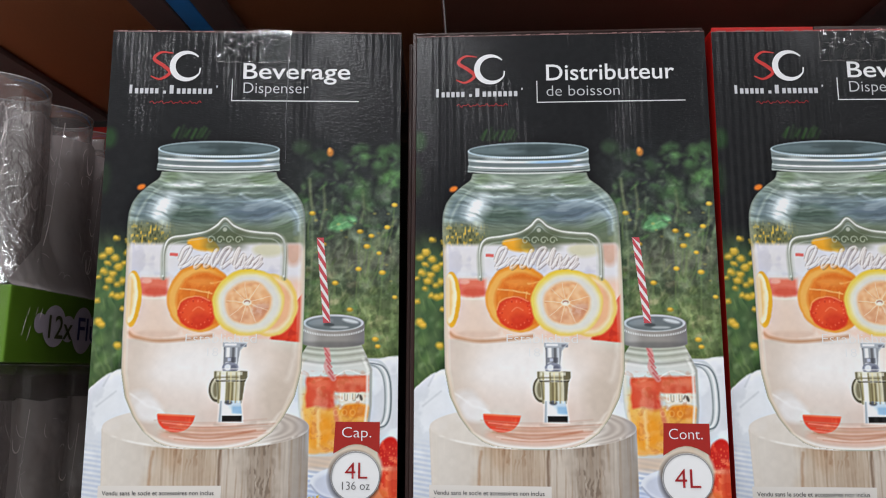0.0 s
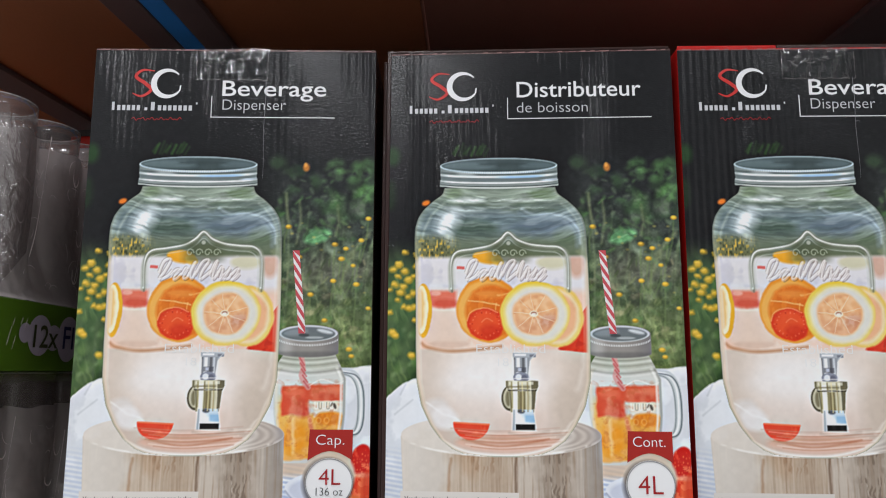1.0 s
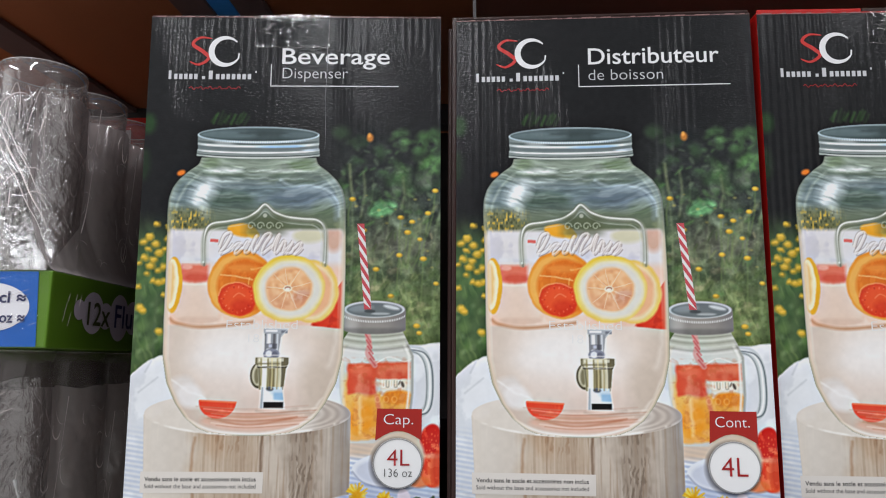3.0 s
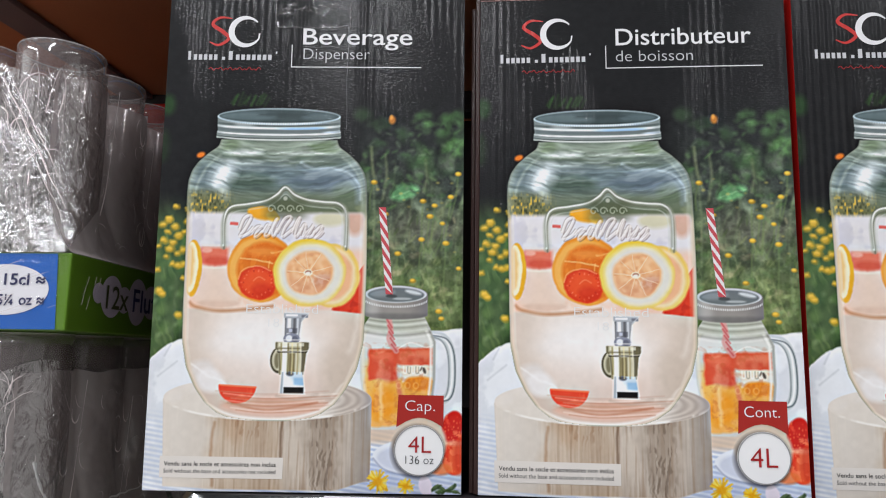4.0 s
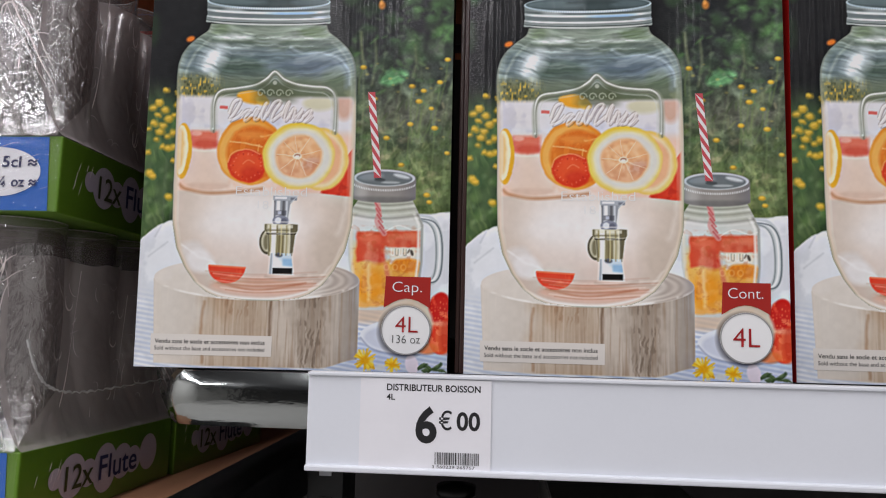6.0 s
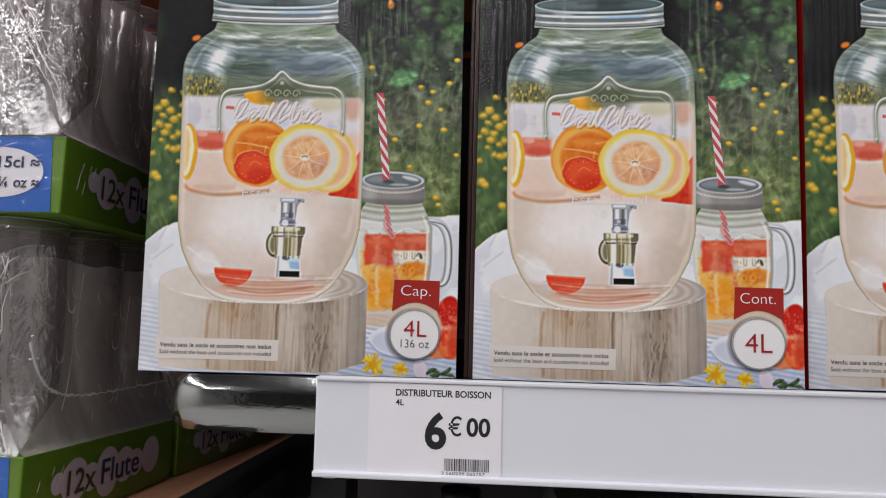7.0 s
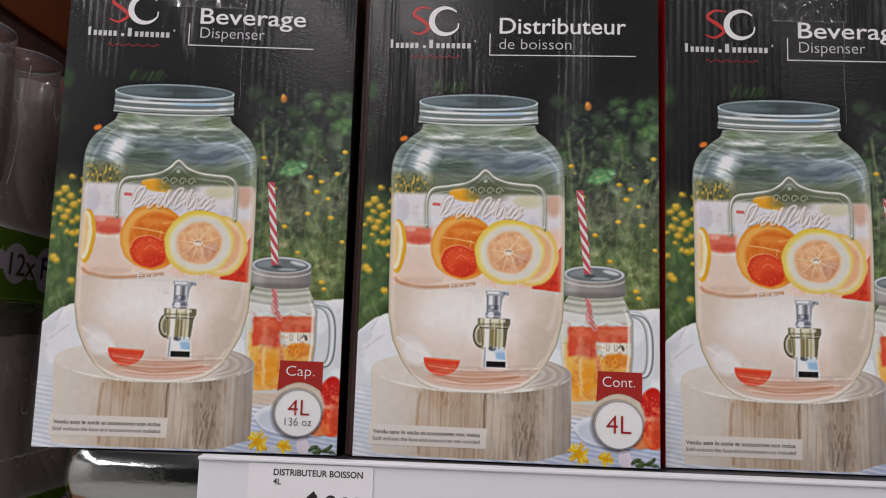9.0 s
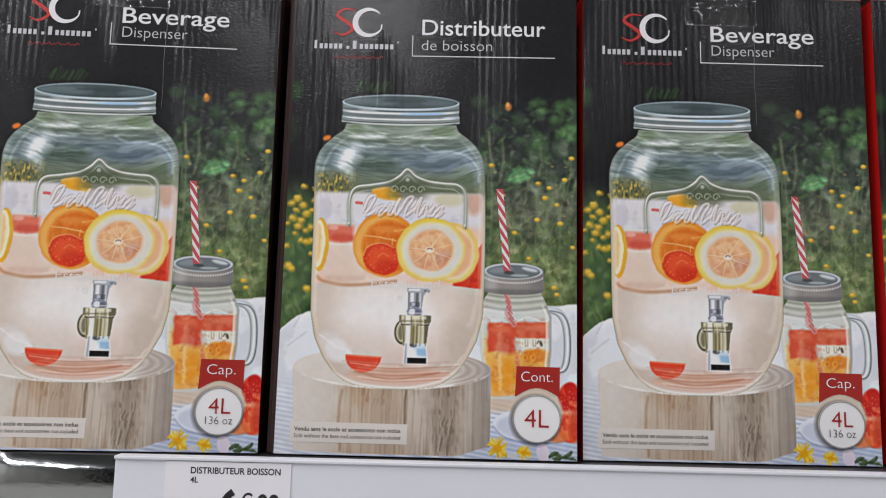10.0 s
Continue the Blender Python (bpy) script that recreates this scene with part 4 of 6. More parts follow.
    s.lay(lever, (168, 172, 178))
    s.lay(lever * s.band(72.4, 73.6, 79, 92, 0.6), (98, 100, 108), 0.8)
    s.lay(lever * s.band(74.4, 76.4, 80, 92, 0.8), (244, 246, 250), 0.95)
    s.lay(lever * s.band(77.6, 79.0, 80, 92, 0.7), (104, 104, 108), 0.7)
    s.lay(lever * s.band(79.6, 80.6, 80, 92, 0.6), (222, 226, 232), 0.8)
    s.lay(lever * s.band(74, 80, 83.8, 86.6, 0.6), (96, 98, 108), 0.6)
    s.lay(lever * s.band(75.4, 77.2, 84.4, 86.2, 0.6), (206, 212, 228), 0.8)
    s.lay(s.band(72.4, 85.6, 92.2, 94.8, 0.6), (188, 192, 198), 0.95)
    s.lay(s.band(73.4, 80.0, 93.0, 94.2, 0.6), (250, 250, 252), 0.9)
    s.lay(s.band(82.0, 85.4, 92.4, 93.8, 0.8), (120, 122, 130), 0.7)
    s.lay(s.oval(77, 80.8, 4.6, 3.0, 0.6), (150, 154, 168))
    s.lay(s.oval(75.6, 81.0, 1.8, 1.8, 0.8), (236, 240, 246), 0.9)
    s.lay(s.oval(78.8, 80.6, 1.6, 1.8, 0.8), (112, 114, 128), 0.7)
    bl_, br_ = np.interp(v, [61, 73, 74, 76, 80], [70.8, 69.8, 69.2, 68.2, 68.2]), np.interp(v, [61, 73, 74, 76, 80], [84.0, 85.2, 85.8, 86.6, 86.6])
    blk = s.band(bl_, br_, 61.5, 79, 0.6)
    s.lay(blk, (198, 194, 166))
    s.lay(blk * s.band(bl_ + 0.2, bl_ + 1.2, 60, 80, 0.8), (108, 102, 80), 0.7)
    s.lay(blk * s.band(72.0, 74.8, 60, 80, 1.0), (250, 250, 240), 0.9)
    s.lay(blk * s.band(76.0, 79.2, 60, 73, 0.9), (128, 118, 84), 0.85)
    s.lay(blk * s.band(79.8, 81.4, 60, 74, 0.9), (226, 222, 196), 0.8)
    s.lay(blk * s.band(82.6, 86.8, 60, 80, 1.2), (104, 98, 80), 0.8)
    s.lay(blk * s.band(60, 90, 73.2, 74.2, 0.5), (72, 68, 56), 0.8)
    s.lay(blk * s.band(70, 84, 76.8, 78.6, 0.6), (236, 234, 218), 0.7)
    s.lay(blk * s.band(60, 90, 75.2, 76.0, 0.5), (130, 124, 100), 0.7)
    spout = s.band(np.interp(v, [51, 63], [71.8, 72.4]), np.interp(v, [51, 63], [85.2, 83.4]), 51.4, 63, 0.6)
    s.lay(spout, (206, 222, 234))
    s.lay(spout * ramp01(u + (v - 58) * 0.9, 81, 77), (244, 248, 252), 0.9)
    s.lay(spout * s.band(79, 86, 56, 60, 1.4), (142, 186, 222), 0.7)
    s.lay(spout * s.band(71, 73.2, 51, 63, 0.8), (150, 158, 166), 0.7)
    s.lay(s.oval(76.8, 62.0, 2.0, 1.2, 1.0), (104, 108, 116))
    s.lay(s.band(73.6, 84.4, 51.6, 55.0, 0.6), (38, 36, 36))
    s.lay(s.band(73.6, 84.4, 55.0, 55.7, 0.5), (228, 230, 230), 0.9)
    for x, c, al in ((71.6, (150, 138, 84), 0.6), (75.4, (112, 100, 58), 0.55), (77.6, (236, 226, 178), 0.6), (80.6, (140, 124, 74), 0.5), (82.2, (246, 242, 220), 0.6), (84.4, (126, 116, 84), 0.5)):
        s.lay(blk * s.stroke([(x, 62), (x + 0.2, 70), (x - 0.1, 78)], 0.8, 0.7), c, al)
    s.lay(s.stroke([(68.4, 79.2), (72.6, 80.2), (82, 80.2), (86.4, 79.2)], 0.7, 0.6), (246, 244, 240), 0.55)
    s.lay(s.stroke([(68.6, 74.4), (77, 73.6), (86.2, 74.4)], 0.6, 0.6), (250, 248, 236), 0.5)
    s.lay(s.stroke([(71.8, 63.4), (71.2, 51.2), (85.4, 51.2), (84.0, 63)], 0.7, 0.6), (244, 244, 244), 0.5)
    s.lay(s.stroke([(72.2, 80.4), (72.0, 92.4)], 0.6, 0.6), (246, 246, 246), 0.5)
    s.lay(s.stroke([(81.4, 80.4), (82.4, 91), (85.8, 94.6), (73, 95.0)], 0.6, 0.6), (244, 246, 248), 0.5)
    # glass edge of the jar
    s.lay(jar * ramp01(near_edge, 4.0, 0.4) * ramp01(v, 150, 130), (222, 208, 186), 0.5)
    s.lay(jar * ramp01(np.abs(near_edge - 0.5), 0.7, 0.2), (176, 166, 146), 0.2)
    s.lay(jar * ramp01(np.abs(near_edge - 1.5), 0.7, 0.2) * ramp01(v, 110, 60), (246, 242, 236), 0.12)
    s.lay(jar * ramp01(np.abs(u - right_edge + 3.2), 1.0, 0.3) * ramp01(v, 90, 110) * ramp01(v, 156, 146), (240, 240, 232), 0.2)
    s.lay(jar * ramp01(np.abs(u - left_edge - 2.6), 0.9, 0.3) * ramp01(v, 56, 80) * ramp01(v, 156, 146), (236, 232, 220), 0.3)
    s.lay(jar * ramp01(near_edge, 1.2, 0.2) * ramp01(v, 150, 160), (92, 102, 92), 0.4)
    for k in range(9):
        y0 = 41.5 + 1.25 * k
        x0 = 40 - 1.1 * k + rng.uniform(-3, 6)
        s.lay(inside * s.stroke(wavy([(x0 + 8, y0 + 1.0), (66, y0 - 0.6 + rng.uniform(-0.3, 0.3)), (100 + 1.0 * k - rng.uniform(0, 10), y0 + 1.6)], 12), 0.5, 0.9), ((192, 130, 104), (250, 236, 226), (206, 168, 148))[k % 3], 0.45)
    # lid of the jar
    ledge = np.interp(v, [190, 194, 196.5, 198, 200, 205], [30.6, 30.3, 30.6, 31.0, 30.7, 30.5])
    rim = np.interp(v, [190, 194, 196.5, 198, 200, 205], [100.2, 100.6, 100.4, 99.9, 100.1, 100.2])
    lid = np.maximum(s.band(ledge, rim, 193.0, 205.4, 0.7), np.maximum(s.oval(65.3, 205.4, 34.9, 4.8, 0.7), s.oval(65.5, 194.0, 34.9, 2.6, 0.7)))
    s.lay(lid, (140, 152, 152))
    curve = v + 2.2 * np.sqrt(np.clip(1 - ((u - 65.4) / 36) ** 2, 0, 1)) - 2.2
    for at_, wide_, colour_, alpha_ in ((200.2, 0.9, (96, 108, 108), 0.8), (198.6, 0.9, (226, 234, 236), 0.95), (196.8, 1.2, (116, 128, 130), 0.8), (194.9, 0.7, (232, 238, 238), 0.95),
                                        (193.8, 0.7, (150, 160, 156), 0.8), (192.7, 0.5, (92, 100, 94), 0.7), (191.8, 0.7, (212, 218, 212), 0.9), (190.9, 0.4, (80, 90, 80), 0.5)):
        s.lay(lid * ramp01(np.abs(curve - at_), wide_, wide_ * 0.35), colour_, alpha_)
    s.lay(lid * ramp01(np.abs(u - 46), 9, 2) * ramp01(np.abs(curve - 199.8), 2.0, 0.8), (214, 222, 224), 0.5)
    s.lay(lid * ramp01(u, 60, 74) * ramp01(u, 96, 86) * ramp01(np.abs(curve - 198.4), 1.1, 0.3), (150, 190, 236), 0.8)
    s.lay(lid * ramp01(u, 88, 94) * ramp01(np.abs(curve - 195.6), 1.0, 0.3), (214, 228, 244), 0.8)
    s.lay(lid * ramp01(np.abs(u - 80), 16, 6) * ramp01(np.abs(curve - 201.6), 1.4, 0.6), (120, 146, 176), 0.5)
    s.lay(lid * ramp01(np.abs(u - 65.4), 28, 36), (96, 108, 108), 0.5)
    s.lay(s.oval(65.3, 205.4, 34.9, 4.9, 0.6), (186, 204, 214))
    s.lay(s.oval(65.3, 205.9, 34.2, 4.2, 0.6), (74, 88, 90))
    s.lay(s.oval(48, 205.6, 16, 2.8, 3.0), (112, 130, 134), 0.7)
    s.lay(s.oval(88, 205.4, 10, 2.4, 3.0), (104, 122, 128), 0.6)
    s.lay(s.oval(68, 206.6, 14, 1.4, 2.0), (62, 74, 76), 0.6)
    s.lay(np.clip(s.oval(65.3, 205.9, 34.3, 4.3, 0.6) - s.oval(65.3, 205.5, 34.0, 4.0, 0.6), 0, 1), (150, 166, 172), 0.7)
    knurl = 0.5 + 0.5 * np.sin(u * 2 * math.pi / 1.35)
    s.lay(lid * ramp01(np.abs(curve - 201.2), 0.9, 0.4) * knurl * ramp01(np.abs(u - 66), 30, 14), (222, 232, 238), 0.6)
    # plate with berries in the corner
    s.lay(s.oval(147, 19, 24.5, 9.6, 0.8), (226, 230, 238))
    s.lay(s.oval(147, 18.4, 22, 7.6, 2.0), (202, 208, 224), 0.8)
    s.lay(s.stroke(wavy([(123, 18), (130, 12), (147, 9.2), (166, 11)], 24), 0.9, 0.9), (140, 150, 176), 0.6)
    s.lay(s.oval(166, 22, 7, 12, 1.2), (226, 70, 44))
    s.lay(s.oval(165, 35, 5.6, 8.6, 1.2, -16), (206, 44, 36))
    s.lay(s.oval(168, 18, 4.6, 8, 2), (240, 112, 66), 0.8)
    s.lay(s.oval(165, 35, 5, 8, 1.5) * ramp01(small, 0.52, 0.66), (240, 96, 70), 0.6)
    s.lay(s.oval(166, 22, 6.6, 11, 1.5) * ramp01(specks, 0.48, 0.64), (250, 140, 96), 0.6)
    s.lay(s.oval(166, 26.5, 6, 1.4, 1.6), (250, 190, 156), 0.6)
    s.lay(s.oval(168.5, 20, 3, 9, 3), (196, 40, 24), 0.5)
    for k in range(22):
        s.lay(s.oval(160.6 + 1.9 * (k % 5) + 0.9 * ((k // 5) % 2) + rng.uniform(-0.6, 0.6), 30 + 2.6 * (k // 5) + rng.uniform(-0.8, 0.8), 0.3, 0.5, 0.7), (244, 150, 96), 0.2 + 0.4 * ((k * 3) % 4) / 3)
    s.lay(s.oval(159, 13, 6, 3, 1.6), (232, 120, 64), 0.8)
    # flowers lying on the cloth
    for cx, cy, r, n in ((125.6, 6.0, 6.4, 30), (140.6, 3.8, 4.2, 24)):
        for k in range(n * 2):
            a = rng.uniform(0, 2 * math.pi)
            rr = r * rng.uniform(0.6, 1.08)
            s.lay(s.stroke([(cx, cy), (cx + rr * math.cos(a), cy + rr * math.sin(a) * 0.95)], 0.7, 0.7), ((240, 204, 56), (222, 172, 34), (248, 220, 90))[k % 3], 0.85)
        s.lay(s.oval(cx, cy, r * 0.4, r * 0.35, 1.5), (232, 170, 24), 0.8)
    s.lay(s.oval(151, 4.2, 3.6, 5.2, 0.9, 14), (226, 218, 230))
    s.stir(1.2, 3, 991)
    for cx, cy, rx, ry, turn in ((157, 3.2, 3.2, 1.1, 25), (161, 2.2, 3.6, 1.2, -12), (165, 3.6, 3.0, 1.0, 30), (167, 1.4, 3.0, 0.9, -8), (159, 1.0, 3.0, 0.8, 5)):
        s.lay(s.oval(cx, cy, rx, ry, 0.9, turn), (62, 84, 52), 0.85)
        s.lay(s.oval(cx - 0.4, cy + 0.4, rx * 0.6, ry * 0.4, 0.9, turn), (116, 138, 98), 0.6)
    s.stir()
    s.lay(s.oval(134, 2.4, 3, 1.4, 1.2), (214, 216, 210), 0.8)
    # shade of the round badge and the tag, part of the print
    s.lay(s.oval(147.4, 26.5, 14.5, 13.6, 2.0), (214, 198, 180), 0.95)
    s.lay(s.oval(146.6, 21.8, 14.4, 14.2, 2.4), (60, 56, 58), 0.5)
    s.c += (cloudy(u, v, 3, 201, 2)[..., None] - 0.5) * 0.025
    # the print is a sharpened photo: crisp edges, and a little more local contrast
    s.c = np.clip(s.c + 0.5 * (s.c - blurred(s.c, 0.7 / step)) + 0.2 * (s.c - blurred(s.c, 4.0 / step)), 0.004, 0.98)
    return s


def artwork_mesh(step):
    s = paint_picture(step)
    nu, nv = s.nu, s.nv
    co = np.zeros((nv * nu, 3), np.float32)
    co[:, 0], co[:, 2] = s.u.ravel() / 1000, s.v.ravel() / 1000
    i = np.arange(nv * nu).reshape(nv, nu)
    quads = np.stack([i[:-1, :-1], i[:-1, 1:], i[1:, 1:], i[1:, :-1]], -1).reshape(-1, 4)
    me = bpy.data.meshes.new("front_print")
    me.vertices.add(len(co))
    me.vertices.foreach_set("co", co.ravel())
    me.loops.add(quads.size)
    me.loops.foreach_set("vertex_index", quads.ravel().astype(np.int32))
    me.polygons.add(len(quads))
    me.polygons.foreach_set("loop_start", np.arange(0, quads.size, 4, dtype=np.int32))
    me.update(calc_edges=True)
    c = np.clip(s.c, 0, 1).reshape(-1, 3)
    lin = np.where(c > 0.04, ((c + 0.055) / 1.055) ** 2.4, c / 12.92)
    ink = me.color_attributes.new("ink", "FLOAT_COLOR", "POINT")
    ink.data.foreach_set("color", np.concatenate([lin, np.ones((len(lin), 1))], 1).astype(np.float32).ravel())
    me.materials.append(ARTWORK)
    return me


# ---- the shop round the shelves: an unseen room, added for light and reflections ----
setting("floor", slab(-4.5, 4.5, -9.0, 1.2, -0.1, 0.0), SHOP_FLOOR, "grey vinyl shop floor", "floor")
setting("ceiling", slab(-4.5, 4.5, -9.0, 1.2, 4.0, 4.1), SHOP_CEILING, "grey shop ceiling", "ceiling")
# unseen walls, kept dark so the cartons reflect little
setting("wall_south", slab(-4.5, 4.5, -9.1, -9.0, 0.0, 4.0), SHOP_WALL, "unseen grey wall added to close the room", "wall")
setting("wall_north", slab(-4.5, 4.5, 1.2, 1.3, 0.0, 4.0), SHOP_WALL, "unseen grey wall added to close the room", "wall")
# unseen side walls, white so that they bounce light onto the flutes
setting("bounce_wall_west", slab(-4.6, -4.5, -9.0, 1.2, 0.0, 4.0), SHOP_SIDE, "unseen white wall added to bounce light onto the shelves", "wall")
setting("bounce_wall_east", slab(4.5, 4.6, -9.0, 1.2, 0.0, 4.0), SHOP_SIDE, "unseen white wall added to bounce light onto the shelves", "wall")


def Z(z):
    return Z0 + z


# the shelf above: brown boards on steel beams, with a blue bar between
UP = 0.37
setting("upper_shelf_board", slab(-1.2, 0.187, -0.02, 0.56, Z(UP + 0.006), Z(UP + 0.03)), BROWN, "brown board of the shelf above", "shelf")
setting("upper_shelf_board", slab(0.190, 1.2, -0.02, 0.56, Z(UP + 0.006), Z(UP + 0.03)), BROWN_DARK, "dark brown board of the shelf above", "shelf")
for x0, x1 in ((-0.276, -0.239), (-0.068, -0.038), (-0.017, 0.010), (0.552, 0.60)):
    setting("shelf_beam", slab(x0, x1, 0.0, 0.44, Z(UP), Z(UP + 0.006), 0.001), BEAM_STEEL, "dark steel beam under the shelf above", "beam")
setting("blue_beam", slab(-0.0375, -0.0175, 0.0, 0.44, Z(UP + 0.001), Z(UP + 0.006), 0.001), BLUE_STEEL, "blue painted steel bar under the shelf above", "beam")
setting("rear_rail", slab(-1.2, 1.2, 0.44, 0.47, Z(UP - 0.02), Z(UP + 0.03), 0.003), DARK_STEEL, "dark steel rail at the back of the shelf", "rail")
setting("back_panel", slab(-1.2, 1.2, 0.56, 0.58, 0.0, Z(0.6)), DARK_STEEL, "dark steel back panel of the shelving", "panel")

# the shelf with the cartons
setting("product_shelf", slab(0.03, 1.2, 0.004, 0.42, Z(-0.026), Z(-0.001), 0.001), DARK_STEEL, "steel shelf that carries the cartons", "shelf")


def steel_lip():
    """The bowed bright front lip of the shelf, which curls back round its end."""
    bm = bmesh.new()
    path = [(0.0175, 0.05), (0.0176, 0.025), (0.0185, 0.010), (0.0215, 0.003), (0.028, -0.001), (0.040, -0.003), (0.10, -0.003), (1.2, -0.003)]
    rings = []
    for k, (x, y) in enumerate(path):
        a, b = path[max(0, k - 1)], path[min(len(path) - 1, k + 1)]
        dx, dy = b[0] - a[0], b[1] - a[1]
        d = math.hypot(dx, dy)
        nx, ny = dy / d, -dx / d
        ring = []
        for j in range(9):
            h = j / 8
            out = 0.0035 * math.sin(math.pi * h) - (0.002 if j in (0, 8) else 0)
            ring.append(bm.verts.new((x + nx * out, y + ny * out, Z(-0.001 - 0.029 * h))))
        rings.append(ring)
    for a, b in zip(rings, rings[1:]):
        for j in range(8):
            bm.faces.new((a[j], b[j], b[j + 1], a[j + 1]))
    return bm


lip = setting("shelf_lip", steel_lip(), STEEL, "bright bowed steel front lip of the shelf", "shelf")
for p in lip.data.polygons:
    p.use_smooth = True

# white price rail with its label
rail = thing("price_rail", pose(0.1, -0.012, Z(0)), "white plastic price rail clipped to the shelf front", "price rail")
bm = slab(0.0, 1.1, 0.0, 0.004, -0.0465, 0.0, 0.0008)
part("rail_face", bm, RAIL_WHITE, rail)
part("top_edge", slab(0.0, 1.1, -0.0015, 0.006, -0.0005, 0.0012, 0.0004), RAIL_WHITE, rail)
part("bottom_edge", slab(0.0, 1.1, -0.003, 0.004, -0.0482, -0.0452, 0.0008), RAIL_WHITE, rail)
tag = thing("price_label", pose(0.1274, -0.0125, Z(-0.0465)), "white paper price label with black figures", "price label")
part("paper", slab(0, 0.0665, -0.0001, 0.0003, 0.001, 0.0455), PAPER, tag)
lettering("product_line", "DISTRIBUTEUR BOISSON", 0.0135, 0.0395, 0.0475, 0.0032, INK_BLACK, tag, 0.02)
lettering("volume_line", "4L", 0.0135, 0.0348, 0.0042, 0.0029, INK_BLACK, tag, 0.02)
lettering("price_figure", "6", 0.0285, 0.0145, 0.0108, 0.0165, INK_BLACK, tag, 0.03)
lettering("euro_sign", "\u20ac", 0.0402, 0.0206, 0.0066, 0.0090, INK_BLACK, tag, 0.005)
lettering("cents_figure", "00", 0.0492, 0.0208, 0.0118, 0.0086, INK_BLACK, tag, 0.025)
bm = bmesh.new()
rng = random.Random(4)
x = 0.0385
while x < 0.0605:
    w = rng.choice((0.0002, 0.0004, 0.0006))
    flat([(x, 0.0035), (x + w, 0.0035), (x + w, 0.0095), (x, 0.0095)], -0.0002, bm)
    x += w + rng.choice((0.0002, 0.0003, 0.0005))
part("barcode", bm, INK_BLACK, tag)
lettering("barcode_figures", "3 560239 265757", 0.0372, 0.0017, 0.0215, 0.0014, INK_BLACK, tag)

# ---- cartons ----
FRONT = artwork_mesh(0.38)
FRONT_COARSE = artwork_mesh(0.8)


def carton(at, french, taped, label, sheet=FRONT, flank=SIDE_RED, lifted=False, bowed=0.0):
    box = thing("dispenser_carton", at, label, "carton", "beverage dispenser cartons in a row")
    w, h, d = BOX_W, BOX_H, BOX_D
    part("front_panel", sheet, None, box)
    part("left_panel", slab(0.0001, 0.0014, 0.0003, d, 0, h), flank, box, "red side of the carton" if flank is SIDE_RED else "black side of the carton")
    part("right_panel", slab(w - 0.0014, w - 0.0001, 0.0003, d, 0, h), SIDE_BLACK, box, "black side of the carton")
    part("back_panel", slab(0.0016, w - 0.0016, d - 0.002, d - 0.0004, 0, h), SIDE_BLACK, box)
    part("bottom_flap", slab(0.0016, w - 0.0016, 0.001, d - 0.0022, 0.0, 0.002), BOARD, box)
    bm = slab(0.0, w, 0.0004, d - 0.002, h - 0.0006, h + 0.001, 0.0003)
    part("top_flap", bm, SIDE_RED if lifted else SIDE_BLACK, box, "red top flap" if lifted else "dark top flap")
    if lifted:
        bm = slab(0.0006, 0.060, 0.0006, 0.0022, h + 0.0008, h + 0.0030, 0.0004)
        part("raised_flap", bm, SIDE_RED, box, "red flap edge that stands up")
        part("raised_flap", slab(0.0605, w - 0.0006, 0.0006, 0.0022, h + 0.0008, h + 0.0032, 0.0004), SIDE_BLACK, box, "dark flap edge that stands up")
    if bowed:
        part("left_panel", slab(-bowed * 0.48, 0.0, 0.0006, d * 0.8, 0, h + 0.0020, 0.0005), SIDE_BLACK, box, "dark bowed side of the carton")
        part("left_panel", slab(-bowed, -bowed * 0.52, 0.0030, d * 0.8, 0, h - 0.0030, 0.0006), SIDE_BLACK, box, "dark bowed side of the carton")
        part("raised_flap", slab(-bowed * 0.48, w - 0.0006, 0.0006, 0.0022, h + 0.0012, h + 0.0028, 0.0004), SIDE_BLACK, box, "dark flap edge that stands up")
    # worn front fold along the top
    bm = bmesh.new()
    rng = random.Random(7 if french else 3)
    for k in range(60):
        x0 = k * w / 60
        hgt = rng.choice((0.0, 0.0001, 0.0005))
        flat([(x0, h - 0.0004), (x0 + w / 60, h - 0.0004), (x0 + w / 60, h + hgt), (x0, h - 0.0002 + hgt)], -0.0003, bm)
    part("worn_fold", bm, INK_FOLD, box, "scuffed fold along the top edge")
    # brand mark as plain shapes
    k = 0.001
    swoosh = wavy([(36 * k, 263.5 * k), (29 * k, 264 * k), (25 * k, 260 * k), (31 * k, 255.5 * k), (34.5 * k, 251.5 * k), (29 * k, 247.6 * k), (23.5 * k, 249.4 * k)], 40)
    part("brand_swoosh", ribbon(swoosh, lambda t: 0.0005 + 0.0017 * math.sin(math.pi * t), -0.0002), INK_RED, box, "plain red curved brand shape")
    arc = [(0.0445 + 0.0085 * math.cos(math.radians(a)), 0.2557 + 0.0083 * math.sin(math.radians(a))) for a in range(42, 335, 6)]
    arc += [(0.0522, 0.2545)]
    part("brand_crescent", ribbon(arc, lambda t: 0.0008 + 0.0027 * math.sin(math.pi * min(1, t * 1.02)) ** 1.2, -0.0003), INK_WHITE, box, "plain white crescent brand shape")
    row = [(11.7, 2.4, 5.2), (14.9, 14.6, 3.2), (31.2, 2.6, 1.8), (35.0, 3.4, 5.2), (39.2, 21.5, 3.2), (62.0, 1.2, 1.2)]
    for x0, wd, ht in row:
        z0 = 242.6 if x0 > 61 else 238.7
        n = max(1, round(wd / 2.9))
        for j in range(n):
            a, b = x0 + wd * j / n, x0 + wd * (j + 0.66) / n
